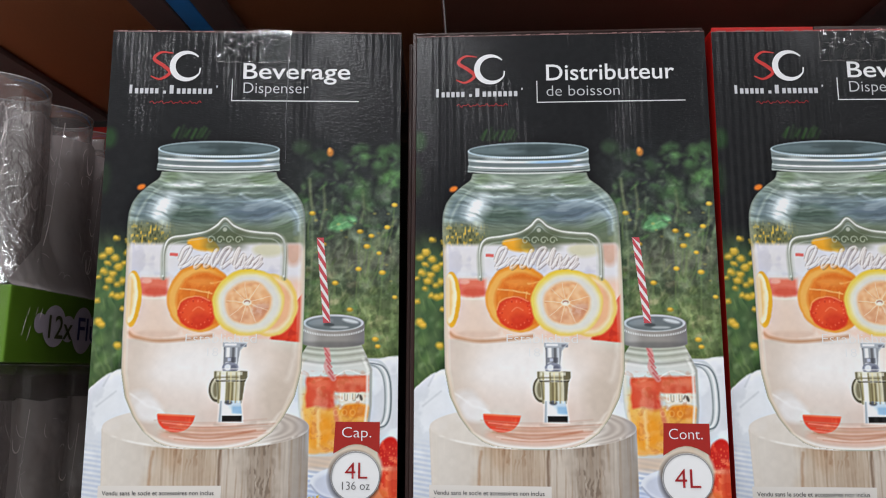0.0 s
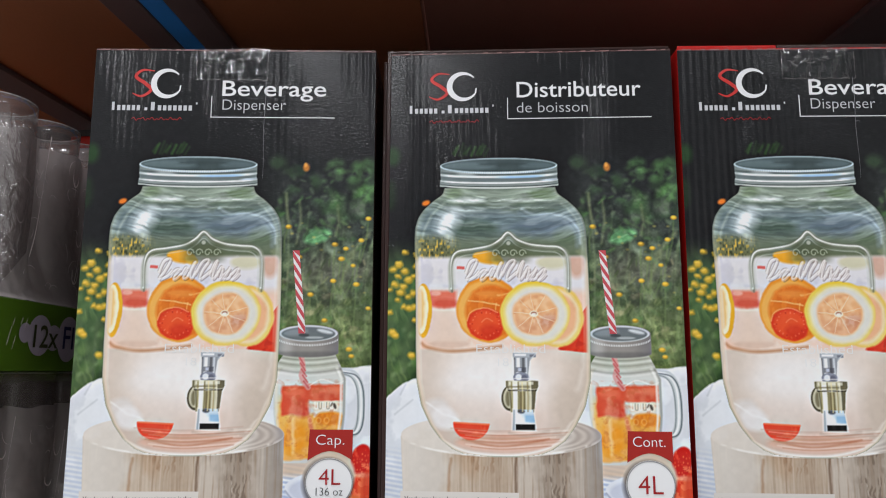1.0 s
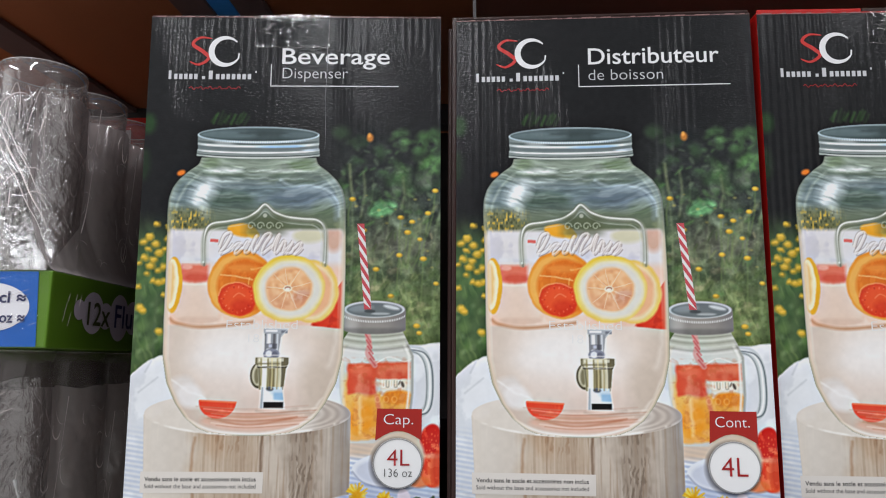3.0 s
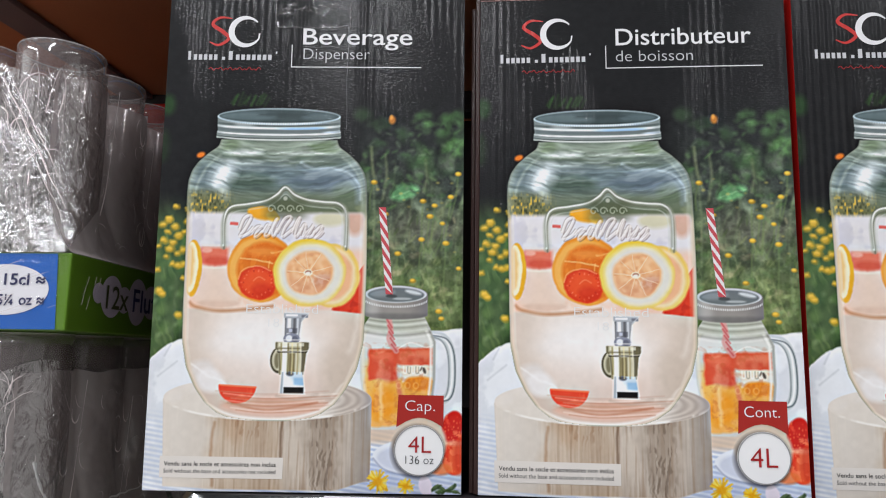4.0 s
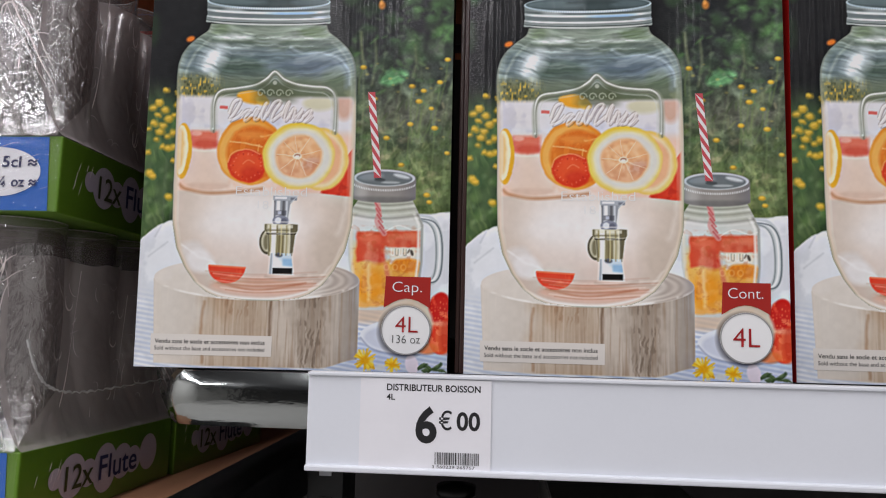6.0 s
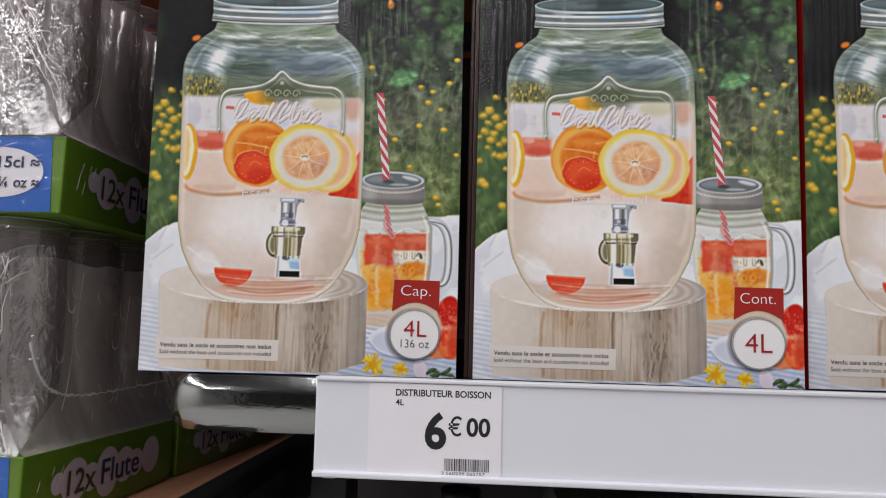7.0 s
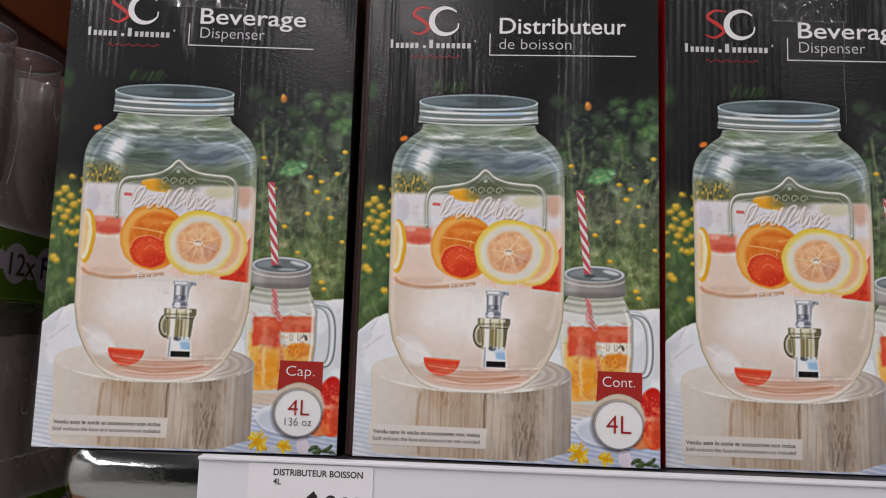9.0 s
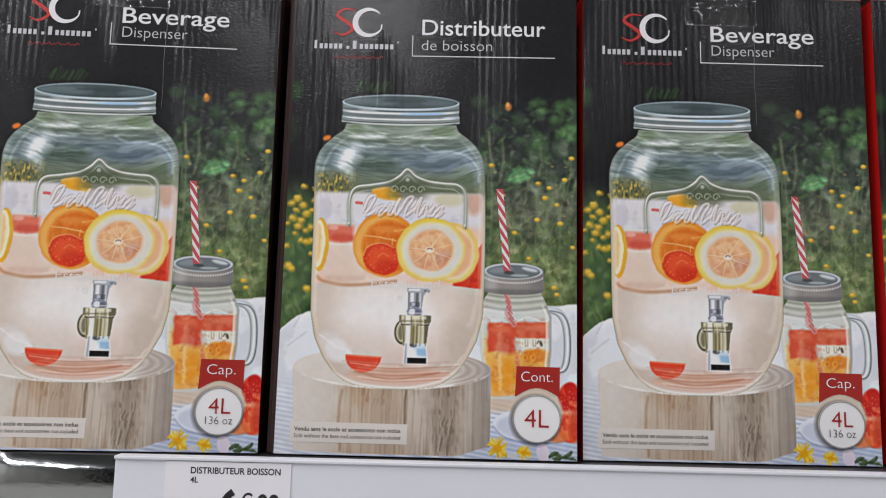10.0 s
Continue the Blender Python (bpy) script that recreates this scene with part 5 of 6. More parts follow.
            part("brand_bar", flat([(a * k, z0 * k), (b * k, z0 * k), (b * k, (z0 + ht) * k), (a * k, (z0 + ht) * k)], -0.0002), INK_SOFT, box)
    wob = [(x * k, (233.4 + 0.5 * math.sin(x * 1.1) + 0.5 * math.sin(x * 2.3)) * k) for x in np.arange(23.8, 54, 0.4)]
    part("slogan_line", ribbon(wob, 0.0004, -0.0002), INK_DARK_RED, box, "thin red scribble line")
    # title
    rx = 0.157 if french else 0.1455
    bm = slab(0.0710, 0.07145, -0.0002, 0.0, 0.2348, 0.2480)
    slab(0.0710, rx, -0.0002, 0.0, 0.2345, 0.2350, bm=bm)
    part("title_rule", bm, INK_WHITE, box)
    if french:
        lettering("title", "Distributeur", 0.0768, 0.2482, 0.0745, 0.0098, INK_WHITE, box, 0.006)
        lettering("subtitle", "de boisson", 0.0768, 0.2385, 0.0425, 0.0066, INK_SOFT, box, -0.012)
    else:
        lettering("title", "Beverage", 0.0774, 0.2482, 0.0627, 0.0096, INK_WHITE, box, 0.006)
        lettering("subtitle", "Dispenser", 0.0779, 0.2394, 0.0380, 0.0066, INK_SOFT, box, -0.012)
    # words pressed into the glass of the pictured jar
    lettering("glass_word", "Established", 0.0516, 0.0945, 0.0394, 0.0052, INK_BADGE, box, -0.015, -0.0002)
    lettering("glass_year", "18", 0.0640, 0.0872, 0.0060, 0.0046, INK_BADGE, box, -0.015, -0.0002)
    # straw with red stripes
    straw = part("printed_straw", flat([(0.1230, 0.1539), (0.1269, 0.1539), (0.1319, 0.1056), (0.1278, 0.1056)], -0.0002), INK_BADGE, box, "white straw with red stripes in the picture")
    bm = bmesh.new()
    for j in range(-1, 7):
        t0 = j / 6.5
        pts = [(e, min(1.0, max(0.0, t))) for e, t in ((0, t0), (1, t0 + 0.15), (1, t0 + 0.23), (0, t0 + 0.08))]
        if max(t for e, t in pts) - min(t for e, t in pts) > 0.03:
            flat([(0.1230 + 0.0048 * t + 0.0040 * e, 0.1539 - 0.0483 * t) for e, t in pts], -0.00035, bm)
    part("stripes", bm, INK_STRAW, straw)
    # red tag and round badge
    bottom = [(0.1350 + 0.0252 * (1 - t), 0.0345 + 0.0052 * math.sin(math.pi * t)) for t in np.linspace(0, 1, 16)]
    ribbon_tag = part("tag", flat([(0.1359, 0.0516), (0.1603, 0.0514)] + bottom, -0.0002), INK_TAG, box, "dark red printed tag")
    lettering("tag_word", "Cont." if french else "Cap.", 0.1385 if french else 0.1396, 0.0432, 0.0178 if french else 0.0160, 0.0056, INK_WHITE, ribbon_tag, -0.012, -0.0004)
    badge = part("badge", disc(0.1474, 0.0226, 0.0135, 0.0133, 64, -0.0004), INK_BADGE, box, "round white badge with grey rim")
    ring = bmesh.new()
    pts = [(0.1474 + 0.0131 * math.cos(a), 0.0226 + 0.0129 * math.sin(a)) for a in np.linspace(0, 2 * math.pi, 65)]
    ribbon(pts, 0.0006, -0.0006, ring)
    part("rim", ring, INK_RIM, badge)
    if french:
        lettering("volume", "4L", 0.1405, 0.0180, 0.0136, 0.0098, INK_DARK_RED, badge, -0.005, -0.0007)
    else:
        lettering("volume", "4L", 0.1416, 0.0214, 0.0122, 0.0086, INK_DARK_RED, badge, -0.005, -0.0007)
        lettering("ounces", "136 oz", 0.1402, 0.0156, 0.0150, 0.0044, INK_BLACK, badge, -0.015, -0.0007)
    notice = part("notice", flat([(0.0086, 0.0180), (0.0749, 0.0178), (0.0747, 0.0067), (0.0088, 0.0068)], -0.00015), INK_PANEL, box, "pale printed notice panel")
    lettering("notice_line", "Vendu sans le socle et accessoires non inclus", 0.0110, 0.0130, 0.0600, 0.0023, INK_BLACK, notice, 0.006, -0.0003)
    lettering("notice_line", "Sold without the base and accessories not included", 0.0110, 0.0093, 0.0600, 0.0022, INK_BLACK, notice, -0.005, -0.0003)
    if taped:
        bm = bmesh.new()
        n, m = 24, 12
        rows = []
        for j in range(m + 1):
            row = []
            for i in range(n + 1):
                x, s_ = 0.0615 + 0.0435 * i / n, j / m * 0.0495
                z = h - (s_ - 0.030) if s_ > 0.030 else h + 0.0013 + 0.0014 * math.sin(math.pi * s_ / 0.030) ** 0.5 * (0.6 + 0.4 * math.sin(x * 160))
                y = -0.0012 - 0.0003 * math.sin(40 * x * 20 + j) if s_ > 0.030 else 0.030 - s_ - 0.0012
                row.append(bm.verts.new((x + 0.0003 * math.sin(9 * j), y, z)))
            rows.append(row)
        for a, b in zip(rows, rows[1:]):
            for i in range(n):
                bm.faces.new((a[i], a[i + 1], b[i + 1], b[i]))
        crease = [(0.1035 + 0.0003 * math.sin(9 * t), h - 0.018 - 0.062 * t) for t in np.linspace(0, 1, 24)]
        part("crease", ribbon(crease, lambda t: 0.00022 * (1 - 0.6 * t), -0.0004), INK_GREY, box, "fine pale crease below the tape")
        part("tape", bm, TAPE, box, "wrinkled clear sealing tape")
        border = [(0.0617 + 0.0003 * math.sin(50 * t), h - 0.0008 - 0.0183 * t) for t in np.linspace(0, 1, 14)]
        border += [(0.0617 + 0.0428 * t, h - 0.0192 + 0.0003 * math.sin(31 * t)) for t in np.linspace(0.04, 1, 24)]
        border += [(0.1047 + 0.0002 * math.sin(40 * t), h - 0.0190 + 0.0183 * t) for t in np.linspace(0.05, 1, 14)]
        part("tape_edge", ribbon(border, lambda t: 0.00035 + 0.0002 * math.sin(70 * t), -0.0017), TAPE_EDGE, box, "pale edge of the clear tape")
        rng2 = random.Random(12)
        folds = bmesh.new()
        for k in range(16):
            x0, z0, a0 = rng2.uniform(0.064, 0.100), h - rng2.uniform(0.001, 0.011), rng2.uniform(-0.6, 0.6)
            pts = wavy([(x0, z0), (x0 + 0.0016, z0 + 0.0010 * math.sin(a0 * 5)), (x0 + 0.0030, z0 - 0.0012 * a0), (x0 + 0.0044, z0 - 0.0005 + 0.001 * a0)], 10)
            ribbon(pts, lambda t: 0.0001 + 0.0004 * math.sin(math.pi * t), -0.0018, folds)
        tagged(part("tape_fold", folds, TAPE_EDGE, box), "pale folds in the clear tape", kind="stuff")
    return box


carton(pose(0.0, 0.0, Z(0), 0, 0, 3.15), False, True, "black carton with drinks jar photo, English title, taped top", flank=SIDE_BLACK)
carton(pose(0.1786, 0.0099, Z(0), -0.9, 0, -0.71), True, False, "black carton with drinks jar photo and French title", bowed=0.0050)
carton(pose(0.3529, 0.0130, Z(0), 0, 0, 0.74), False, True, "black carton with drinks jar photo, red side and taped top", lifted=True)
carton(pose(0.5285, 0.0140, Z(0), 0, 0, 0.3), True, False, "black carton with drinks jar photo at the row's end", FRONT_COARSE)

# ---- flute packs ----
back_tilt = pose(0, 0, Z(-0.091), -2.2)
low_board = setting("lower_shelf", slab(-1.2, -0.012, -0.02, 0.42, -0.014, 0.0, 0.001), TAN, "tan board shelf under the flute packs, sloping back", "shelf")
low_board.matrix_world = back_tilt
low_beam = setting("lower_shelf_beam", slab(-0.010, 0.032, -0.02, 0.42, -0.034, 0.006, 0.002), BLACK, "black steel beam beside the tan board", "beam")
low_beam.matrix_world = back_tilt


def lathe(profile, n=28, bm=None):
    """A turned shape about z from rows of radius and height."""
    bm = bm or bmesh.new()
    rings = [[bm.verts.new((r * math.cos(2 * math.pi * k / n), r * math.sin(2 * math.pi * k / n), z)) for k in range(n)] for r, z in profile]
    for a, b in zip(rings, rings[1:]):
        for k in range(n):
            bm.faces.new((a[k], a[(k + 1) % n], b[(k + 1) % n], b[k]))
    return bm


def flute_mesh():
    outer = [(0.0005, 0.0), (0.0150, 0.0), (0.0150, 0.002), (0.0128, 0.006), (0.0125, 0.016), (0.0145, 0.030), (0.0175, 0.050), (0.0205, 0.075), (0.0228, 0.100), (0.0242, 0.128), (0.0250, 0.160), (0.0251, 0.168)]
    inner = [(0.0246, 0.168), (0.0243, 0.160), (0.0234, 0.128), (0.0218, 0.100), (0.0194, 0.075), (0.0162, 0.050), (0.0130, 0.032), (0.006, 0.026), (0.0005, 0.025)]
    return mesh_of(lathe(outer + inner, 32), "flute", FLUTE, True)


def rim_mesh():
    return mesh_of(lathe([(0.0247 + 0.0004 * math.cos(a), 0.168 + 0.0004 * math.sin(a)) for a in np.linspace(0, 2 * math.pi, 9)], 40), "rim", FLUTE_RIM, True)


FLUTE_ME = flute_mesh()
RIM_ME = rim_mesh()
PITCH = 0.0520
TRAY_W, TRAY_D, TRAY_H, PACK_H = 4 * PITCH + 0.018, 3 * PITCH + 0.002, 0.0435, 0.1725


def crumpled(points_u, points_v, place, seed, rough, calm=None):
    """A sheet of film: place(u, v) gives point and normal; creases push it in and out."""
    bm = bmesh.new()
    rows = []
    for j in range(points_v + 1):
        row = []
        for i in range(points_u + 1):
            p, nrm = place(i / points_u, j / points_v)
            q = Vector(p) * 38 + Vector((seed, 0, 0))
            tilt = Vector((q.x + 0.6 * q.z, q.y, 0.45 * q.z))
            crease = abs(noise.noise(tilt)) * 0.6 + abs(noise.noise(tilt * 2.6)) * 0.35 + abs(noise.noise(q * 6.3)) * 0.16 + abs(noise.noise(q * 11.7)) * 0.07
            row.append(bm.verts.new(Vector(p) + Vector(nrm) * (0.0008 + rough * crease * (calm(p) if calm else 1.0))))
        rows.append(row)
    for a, b in zip(rows, rows[1:]):
        for i in range(points_u):
            bm.faces.new((a[i], a[i + 1], b[i + 1], b[i]))
    return bm


def flute_pack(at, seed, label, seam=False):
    """A card tray of twelve flutes in shrink film; its front right foot at the origin, the body to -x and +y."""
    pack = thing("flute_pack", at, label, "glass pack", "packs of plastic flutes")
    tray = part("tray", slab(-TRAY_W, 0, 0, TRAY_D, 0, TRAY_H, 0.0008), CARD_GREEN, pack, "green card tray")
    blue = flat([(-TRAY_W + 0.008, 0.0006), (-0.0055, 0.0006), (-0.0078, TRAY_H - 0.0006), (-TRAY_W + 0.008, TRAY_H - 0.0006)], -0.0004)
    part("blue_panel", blue, CARD_BLUE, tray, "blue printed front")
    part("volume_oval", disc(-0.0365, 0.0225, 0.0255, 0.0142, 48, -0.0007), PAPER, tray, "white printed oval")
    lettering("volume_line", "15cl \u2248", -0.0372, 0.0252, 0.0240, 0.0062, CARD_NAVY, tray, 0.02, -0.0010)
    lettering("ounce_line", "5\u00bc oz \u2248", -0.0402, 0.0140, 0.0272, 0.0058, CARD_NAVY, tray, 0.02, -0.0010)
    side = pose(0.0004, 0, 0, 0, 0, 90)
    print_at = side @ pose(-0.004, 0, 0)
    blobs = bmesh.new()
    for k, (cx, cz, rx, rz) in enumerate(((0.0330, 0.0235, 0.0060, 0.0062), (0.0480, 0.0225, 0.0125, 0.0130), (0.0630, 0.0215, 0.0085, 0.0085), (0.0800, 0.0215, 0.0125, 0.0155), (0.0985, 0.0225, 0.0110, 0.0115),
                                           (0.1115, 0.0215, 0.0090, 0.0090), (0.1300, 0.0235, 0.0110, 0.0125))):
        disc(cx, cz, rx, rz, 28, -0.0003 - 0.00006 * k, blobs)
    part("cloud", blobs, CARD_LILAC, tray, "pale lilac cloud print", at=print_at)
    lettering("count_word", "12x", 0.0365, 0.0150, 0.0265, 0.0140, CARD_OLIVE, tray, 0.01, -0.0012, side)
    lettering("name_word", "Flute", 0.0690, 0.0150, 0.0420, 0.0148, CARD_NAVY, tray, 0.01, -0.0012, side)
    for i in range(4):
        for j in range(3):
            g = part("flute", FLUTE_ME, None, pack, at=pose(-0.009 - PITCH * (i + 0.5), 0.001 + PITCH * (j + 0.5), 0.0055, 0, 0, 31 * i + 17 * j))
            part("rim", RIM_ME, None, g)
    w, d, h = TRAY_W, TRAY_D, PACK_H - 0.014

    def lean(z):
        return 0.0 if z < TRAY_H else -0.004 * math.sin(math.pi * min(1, (z - TRAY_H) / (h - TRAY_H)))
    t = TRAY_H
    def wrapped(a, b):
        # the sheet bends round the last flute, and its upper edge hangs unevenly between the rims
        x = -0.004 - (w - 0.004) * (1 - a)
        k = max(0.0, (x + 0.030) / 0.026)
        top = h - 0.010 * abs(math.sin(math.pi * (x + 0.009) / PITCH)) ** 2 - 0.004 * noise.noise((x * 60, seed, 0))
        z = t + b * (top - t)
        pull = min(1.0, (z - t) / 0.03)
        return (x, -0.0002 - lean(z) + 0.026 * pull * (1 - math.sqrt(max(0.0, 1 - k * k))), z), (0.5 * k, -1, 0)

    def ruffled(p):
        # below a slanting fold the sheet is densely crinkled, above it lies nearly smooth
        over = p[2] - t - 0.024 - (-p[0] - 0.003) * 1.72
        return 0.3 if seam else (1.0 if over < 0 else max(0.22, 1 - over / 0.006))

    part("film_front", crumpled(210, 110, wrapped, seed, 0.0046, ruffled), FILM, pack, "crinkled shiny shrink film")
    part("film_band", crumpled(60, 10, lambda a, b: ((-w * (1 - a), -0.0012, b * t), (0, -1, 0)), seed + 4, 0.0006), FILM_TIGHT, pack, "tight clear film over the tray", True)
    part("film_band", crumpled(60, 10, lambda a, b: ((0.0004, d * a, b * t), (1, 0, 0)), seed + 5, 0.0006), FILM_TIGHT, pack, "tight clear film over the tray", True)

    def clinging(a, b):
        # the side sheet clings to the tapering flutes and sinks in between them
        y = d * a
        z = t + b * (0.152 + 0.003 * noise.noise((y * 70, seed, 3.0)) - t)
        r = float(np.interp(z - 0.0055, (0.03, 0.05, 0.075, 0.10, 0.128, 0.16), (0.0145, 0.0175, 0.0205, 0.0228, 0.0242, 0.0250))) + 0.0004
        k = (y - 0.001) % PITCH - PITCH / 2
        near = -0.009 - PITCH / 2 + math.sqrt(max((0.42 * r) ** 2, r * r - k * k))
        cling = min(1.0, (z - t) / 0.045) ** 0.7 * (0.80 + 0.12 * noise.noise((y * 30, z * 20, seed)))
        return ((1 - cling) * (-0.001 - 0.05 * (z - t)) + cling * near, y, z), (1, 0, 0)

    part("film_side", crumpled(130, 80, clinging, seed + 9, 0.0034), FILM_SMOOTH, pack, "tight clear shrink film", True)
    rng = random.Random(int(seed))
    # wrinkles of the front sheet, with their glints given as pale colour
    creases = bmesh.new()
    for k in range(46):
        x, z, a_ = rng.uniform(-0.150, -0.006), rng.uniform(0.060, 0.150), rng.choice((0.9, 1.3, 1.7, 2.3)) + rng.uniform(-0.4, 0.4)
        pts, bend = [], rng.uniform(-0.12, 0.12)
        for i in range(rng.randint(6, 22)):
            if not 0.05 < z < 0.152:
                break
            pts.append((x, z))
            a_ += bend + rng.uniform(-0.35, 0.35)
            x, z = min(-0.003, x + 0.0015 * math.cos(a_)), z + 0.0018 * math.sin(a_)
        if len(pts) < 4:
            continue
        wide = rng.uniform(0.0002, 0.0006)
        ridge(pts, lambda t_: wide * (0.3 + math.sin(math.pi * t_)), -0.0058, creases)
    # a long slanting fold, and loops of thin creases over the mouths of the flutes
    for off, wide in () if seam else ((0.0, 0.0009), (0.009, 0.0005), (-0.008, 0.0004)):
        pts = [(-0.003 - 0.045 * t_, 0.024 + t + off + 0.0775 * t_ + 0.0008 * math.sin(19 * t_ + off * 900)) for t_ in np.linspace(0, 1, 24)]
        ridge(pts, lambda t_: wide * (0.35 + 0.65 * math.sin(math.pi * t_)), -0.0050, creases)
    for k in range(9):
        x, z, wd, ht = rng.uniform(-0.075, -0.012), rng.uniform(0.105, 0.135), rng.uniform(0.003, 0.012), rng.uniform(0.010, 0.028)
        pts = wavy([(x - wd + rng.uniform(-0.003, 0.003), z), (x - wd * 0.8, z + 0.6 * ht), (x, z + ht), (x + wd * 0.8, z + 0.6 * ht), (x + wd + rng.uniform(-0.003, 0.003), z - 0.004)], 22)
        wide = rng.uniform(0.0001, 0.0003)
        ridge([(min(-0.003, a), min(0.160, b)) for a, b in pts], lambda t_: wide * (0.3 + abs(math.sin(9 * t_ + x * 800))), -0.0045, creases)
    # short pale streaks stand in for glints on the tray film
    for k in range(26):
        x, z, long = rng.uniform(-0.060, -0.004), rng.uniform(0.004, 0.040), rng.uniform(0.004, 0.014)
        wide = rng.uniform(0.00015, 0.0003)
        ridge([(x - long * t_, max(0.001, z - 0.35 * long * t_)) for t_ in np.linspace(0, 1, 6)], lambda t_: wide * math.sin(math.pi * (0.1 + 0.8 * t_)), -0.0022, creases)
    tagged(part("glint_creases", creases, FILM_GLINT, pack), "film creases, coloured pale to imitate their glints", kind="stuff")
    # pale hooks and upright lines stand in for highlights on the flutes
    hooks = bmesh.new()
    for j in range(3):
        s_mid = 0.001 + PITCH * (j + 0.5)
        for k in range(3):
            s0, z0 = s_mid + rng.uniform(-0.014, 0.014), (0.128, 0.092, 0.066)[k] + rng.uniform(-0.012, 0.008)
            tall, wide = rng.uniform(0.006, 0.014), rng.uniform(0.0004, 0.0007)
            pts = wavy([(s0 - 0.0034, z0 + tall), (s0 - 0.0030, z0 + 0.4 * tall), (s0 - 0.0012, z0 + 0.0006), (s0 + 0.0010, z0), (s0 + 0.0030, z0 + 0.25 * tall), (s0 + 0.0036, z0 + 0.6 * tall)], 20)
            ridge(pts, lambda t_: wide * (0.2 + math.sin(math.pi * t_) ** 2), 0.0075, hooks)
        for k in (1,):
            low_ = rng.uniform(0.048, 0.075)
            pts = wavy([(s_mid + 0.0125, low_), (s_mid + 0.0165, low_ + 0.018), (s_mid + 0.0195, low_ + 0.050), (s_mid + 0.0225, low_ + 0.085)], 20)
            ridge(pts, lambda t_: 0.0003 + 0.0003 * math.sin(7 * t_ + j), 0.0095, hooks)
    # fine threads where the side sheet has drawn tight, pale to imitate their glints
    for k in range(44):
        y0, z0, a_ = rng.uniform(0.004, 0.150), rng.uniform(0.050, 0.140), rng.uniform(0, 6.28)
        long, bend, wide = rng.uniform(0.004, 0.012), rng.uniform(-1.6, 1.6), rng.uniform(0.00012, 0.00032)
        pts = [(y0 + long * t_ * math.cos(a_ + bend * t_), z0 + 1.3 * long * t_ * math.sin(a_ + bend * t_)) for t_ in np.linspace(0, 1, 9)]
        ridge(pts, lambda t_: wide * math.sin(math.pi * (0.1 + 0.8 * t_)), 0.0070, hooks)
    # more pale streaks in place of glints, on the side of the tray
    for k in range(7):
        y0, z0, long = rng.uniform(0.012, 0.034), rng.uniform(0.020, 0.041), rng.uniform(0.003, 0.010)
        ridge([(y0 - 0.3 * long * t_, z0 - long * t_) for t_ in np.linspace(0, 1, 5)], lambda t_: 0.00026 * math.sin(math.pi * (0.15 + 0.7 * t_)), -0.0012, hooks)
    tagged(part("glint_creases", hooks, FILM_GLINT, pack, at=side), "pale hooked ridges imitating highlights on the wrapped flutes", kind="stuff")
    if seam:
        pts = wavy([(-0.075, 0.060), (-0.040, 0.066), (-0.018, 0.067), (-0.010, 0.058), (-0.006, 0.046), (-0.020, 0.052), (-0.030, 0.046)], 60)
        bm = ribbon([(x + 0.0006 * math.sin(31 * i), z + 0.0007 * math.sin(17 * i)) for i, (x, z) in enumerate(pts)], lambda t: 0.0010 + 0.0005 * math.sin(60 * t), -0.0056)
        part("film_seam", bm, FILM_SEAM, pack, "white torn seam of the film")
        pts = wavy([(0.001, 0.104), (0.008, 0.090), (0.018, 0.0790), (0.034, 0.0730), (0.060, 0.0710), (0.095, 0.0715), (0.150, 0.0730)], 70)
        bm = ridge([(x, z + 0.0006 * math.sin(23 * i)) for i, (x, z) in enumerate(pts)], lambda t: 0.0015 - 0.0006 * t + 0.0004 * math.sin(50 * t), 0.0040)
        part("film_seam", bm, FILM_SEAM, pack, "white torn seam of the film", at=side)
    return pack


LOW = -0.091
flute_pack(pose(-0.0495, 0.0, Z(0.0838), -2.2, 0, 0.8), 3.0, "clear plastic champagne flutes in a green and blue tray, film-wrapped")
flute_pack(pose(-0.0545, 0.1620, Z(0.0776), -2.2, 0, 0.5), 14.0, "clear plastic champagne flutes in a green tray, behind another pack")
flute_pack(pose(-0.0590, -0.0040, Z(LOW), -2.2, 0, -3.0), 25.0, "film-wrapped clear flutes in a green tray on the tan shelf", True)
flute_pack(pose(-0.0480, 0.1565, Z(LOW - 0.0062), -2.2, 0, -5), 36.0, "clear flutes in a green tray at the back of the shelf")

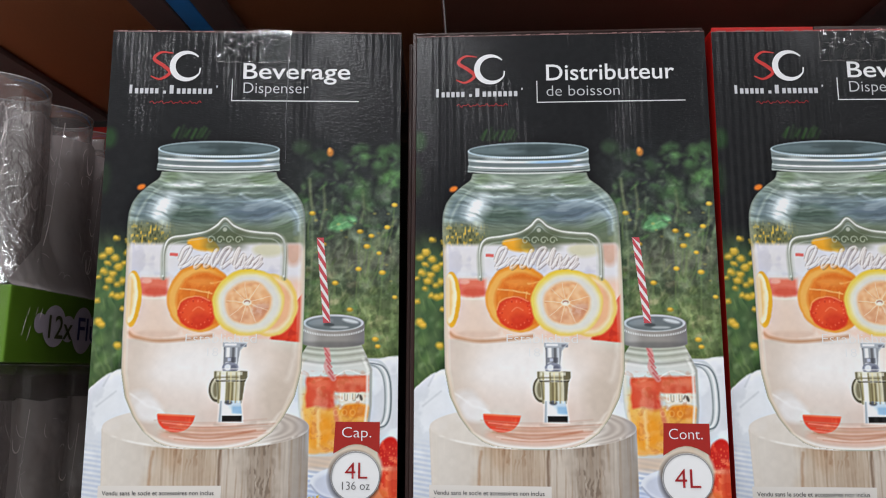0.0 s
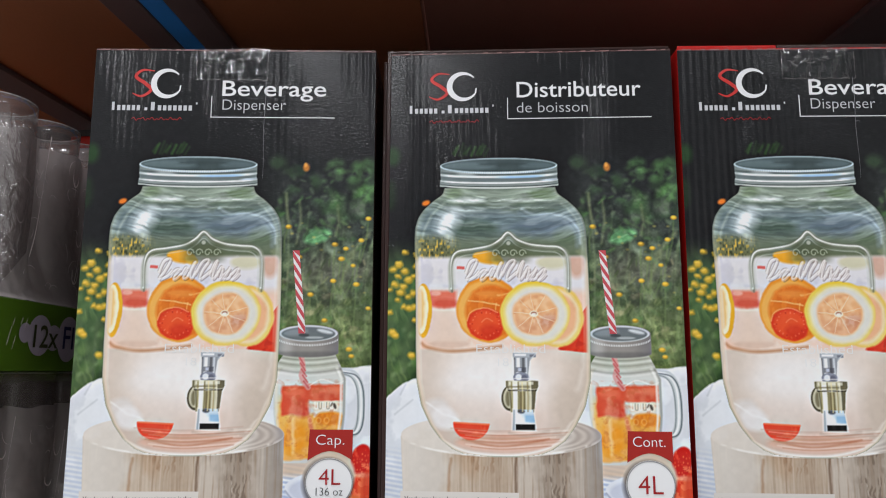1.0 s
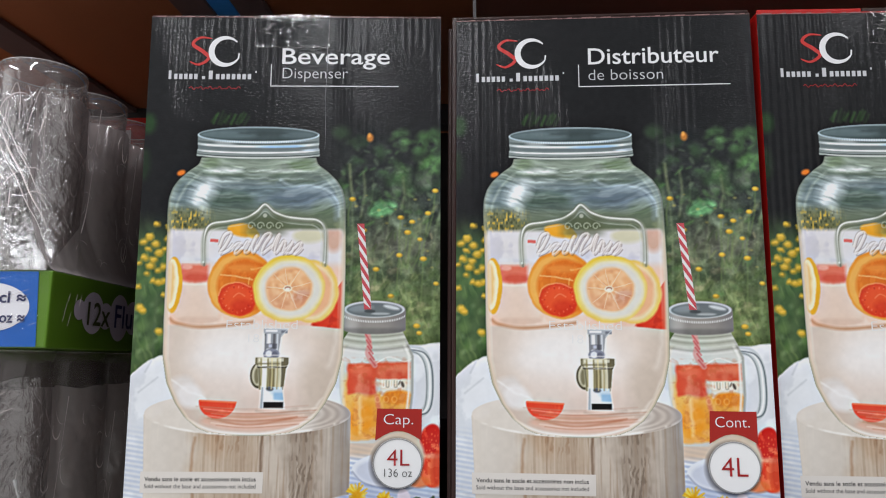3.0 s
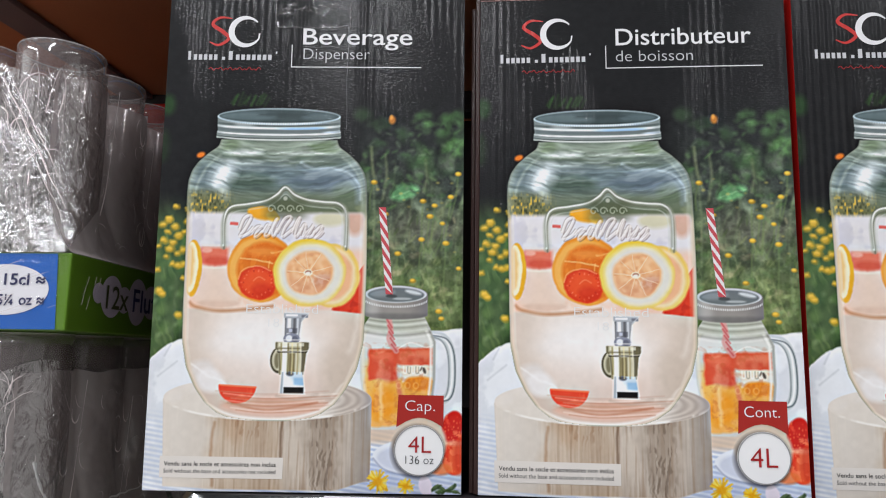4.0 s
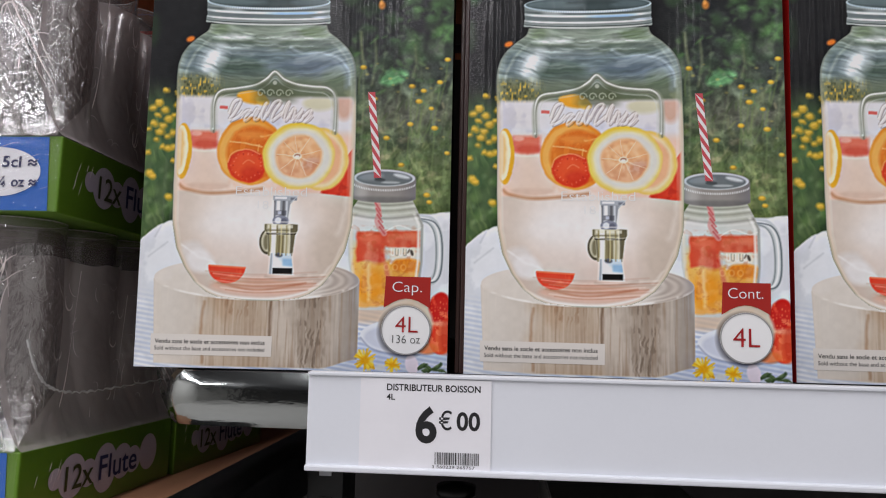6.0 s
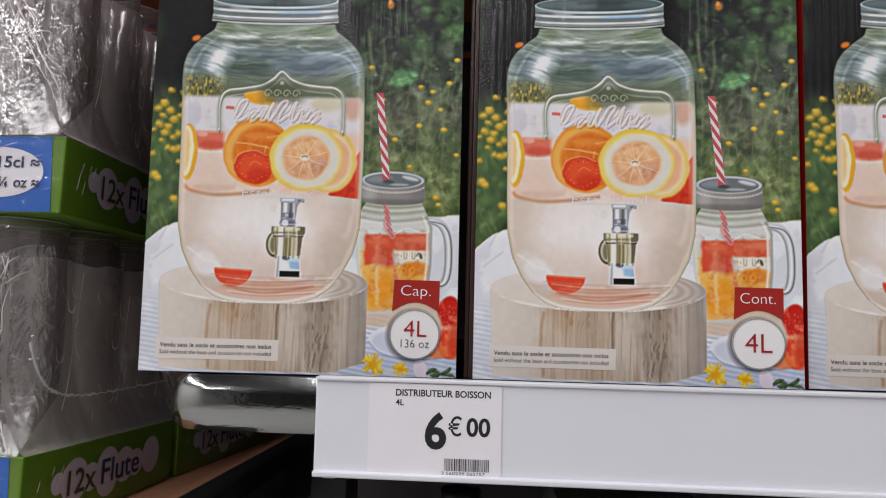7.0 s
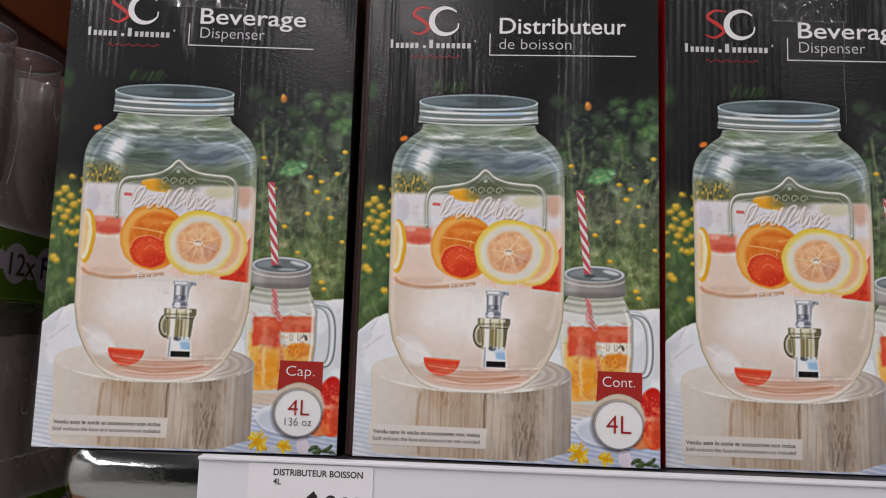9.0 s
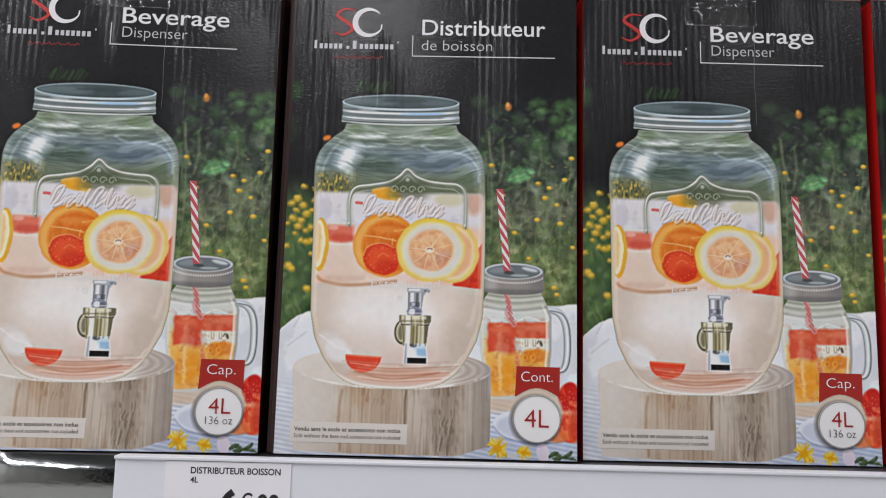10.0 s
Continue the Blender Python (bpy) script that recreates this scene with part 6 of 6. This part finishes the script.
# things behind and below
# cartons added as a backdrop, to show brown-grey through the clear flutes
for x0, wd in ((-0.62, 0.245), (-0.37, 0.245)):
    crate = thing("backdrop_carton", pose(x0, 0.345, Z(LOW - 0.017)), "plain brown carton added as a backdrop to tint the flutes", "carton", "brown cartons at the back")
    part("body", slab(0, wd, 0, 0.10, 0, 0.350, 0.001), BROWN_CARD, crate)
    part("lid_flap", slab(0.001, wd - 0.001, 0.001, 0.099, 0.350, 0.352), BROWN_CARD, crate)
red = thing("red_packet", pose(-0.228, 0.350, Z(LOW - 0.017 + 0.352)), "glossy red packet lying on a brown carton", "packet")
part("body", slab(0, 0.060, 0, 0.07, 0, 0.090, 0.002), RED_FOIL, red)
part("patch", slab(0.010, 0.032, -0.0012, 0.0, 0.05, 0.075, 0.0004), PAPER, red, "pale printed patch")

post = thing("shelf_upright", pose(0.045, 0.20, 0.0), "black steel upright with slots under the shelf", "upright")
part("post", slab(0, 0.03, 0, 0.05, 0, Z(-0.03), 0.001), BLACK, post)
for k in range(5):
    part("slot", slab(0.010, 0.020, -0.001, 0.0, Z(-0.20 + 0.032 * k), Z(-0.185 + 0.032 * k)), RAIL_WHITE if k == 3 else DARK_STEEL, post)

setting("bottom_shelf", slab(0.03, 1.2, 0.02, 0.42, Z(-0.30), Z(-0.28), 0.001), DARK_STEEL, "dark steel shelf below the cartons", "shelf")
pot = thing("black_pot", pose(0.168, 0.17, Z(-0.28)), "black domed lid of a pot in the dark below", "pot")
part("body", lathe([(0.0005, 0.0), (0.075, 0.0), (0.08, 0.01), (0.082, 0.11), (0.0835, 0.113), (0.08, 0.115)], 40), BLACK, pot, smooth=True)
lid_ = part("lid", lathe([(0.083, 0.113), (0.084, 0.119), (0.075, 0.136), (0.05, 0.150), (0.02, 0.157), (0.0005, 0.158)], 40), BLACK, pot, smooth=True)
part("knob", lathe([(0.006, 0.157), (0.006, 0.168), (0.015, 0.174), (0.015, 0.18), (0.0005, 0.183)], 24), BLACK, lid_, smooth=True)
bx = thing("grey_box", pose(0.235, 0.12, Z(-0.28)), "dull grey carton in the dark below the shelf", "carton")
part("body", slab(0, 0.10, 0, 0.12, 0, 0.185, 0.001), GREY_CARD, bx)
part("lid_flap", slab(0.001, 0.099, 0.001, 0.119, 0.185, 0.1865), GREY_CARD, bx)
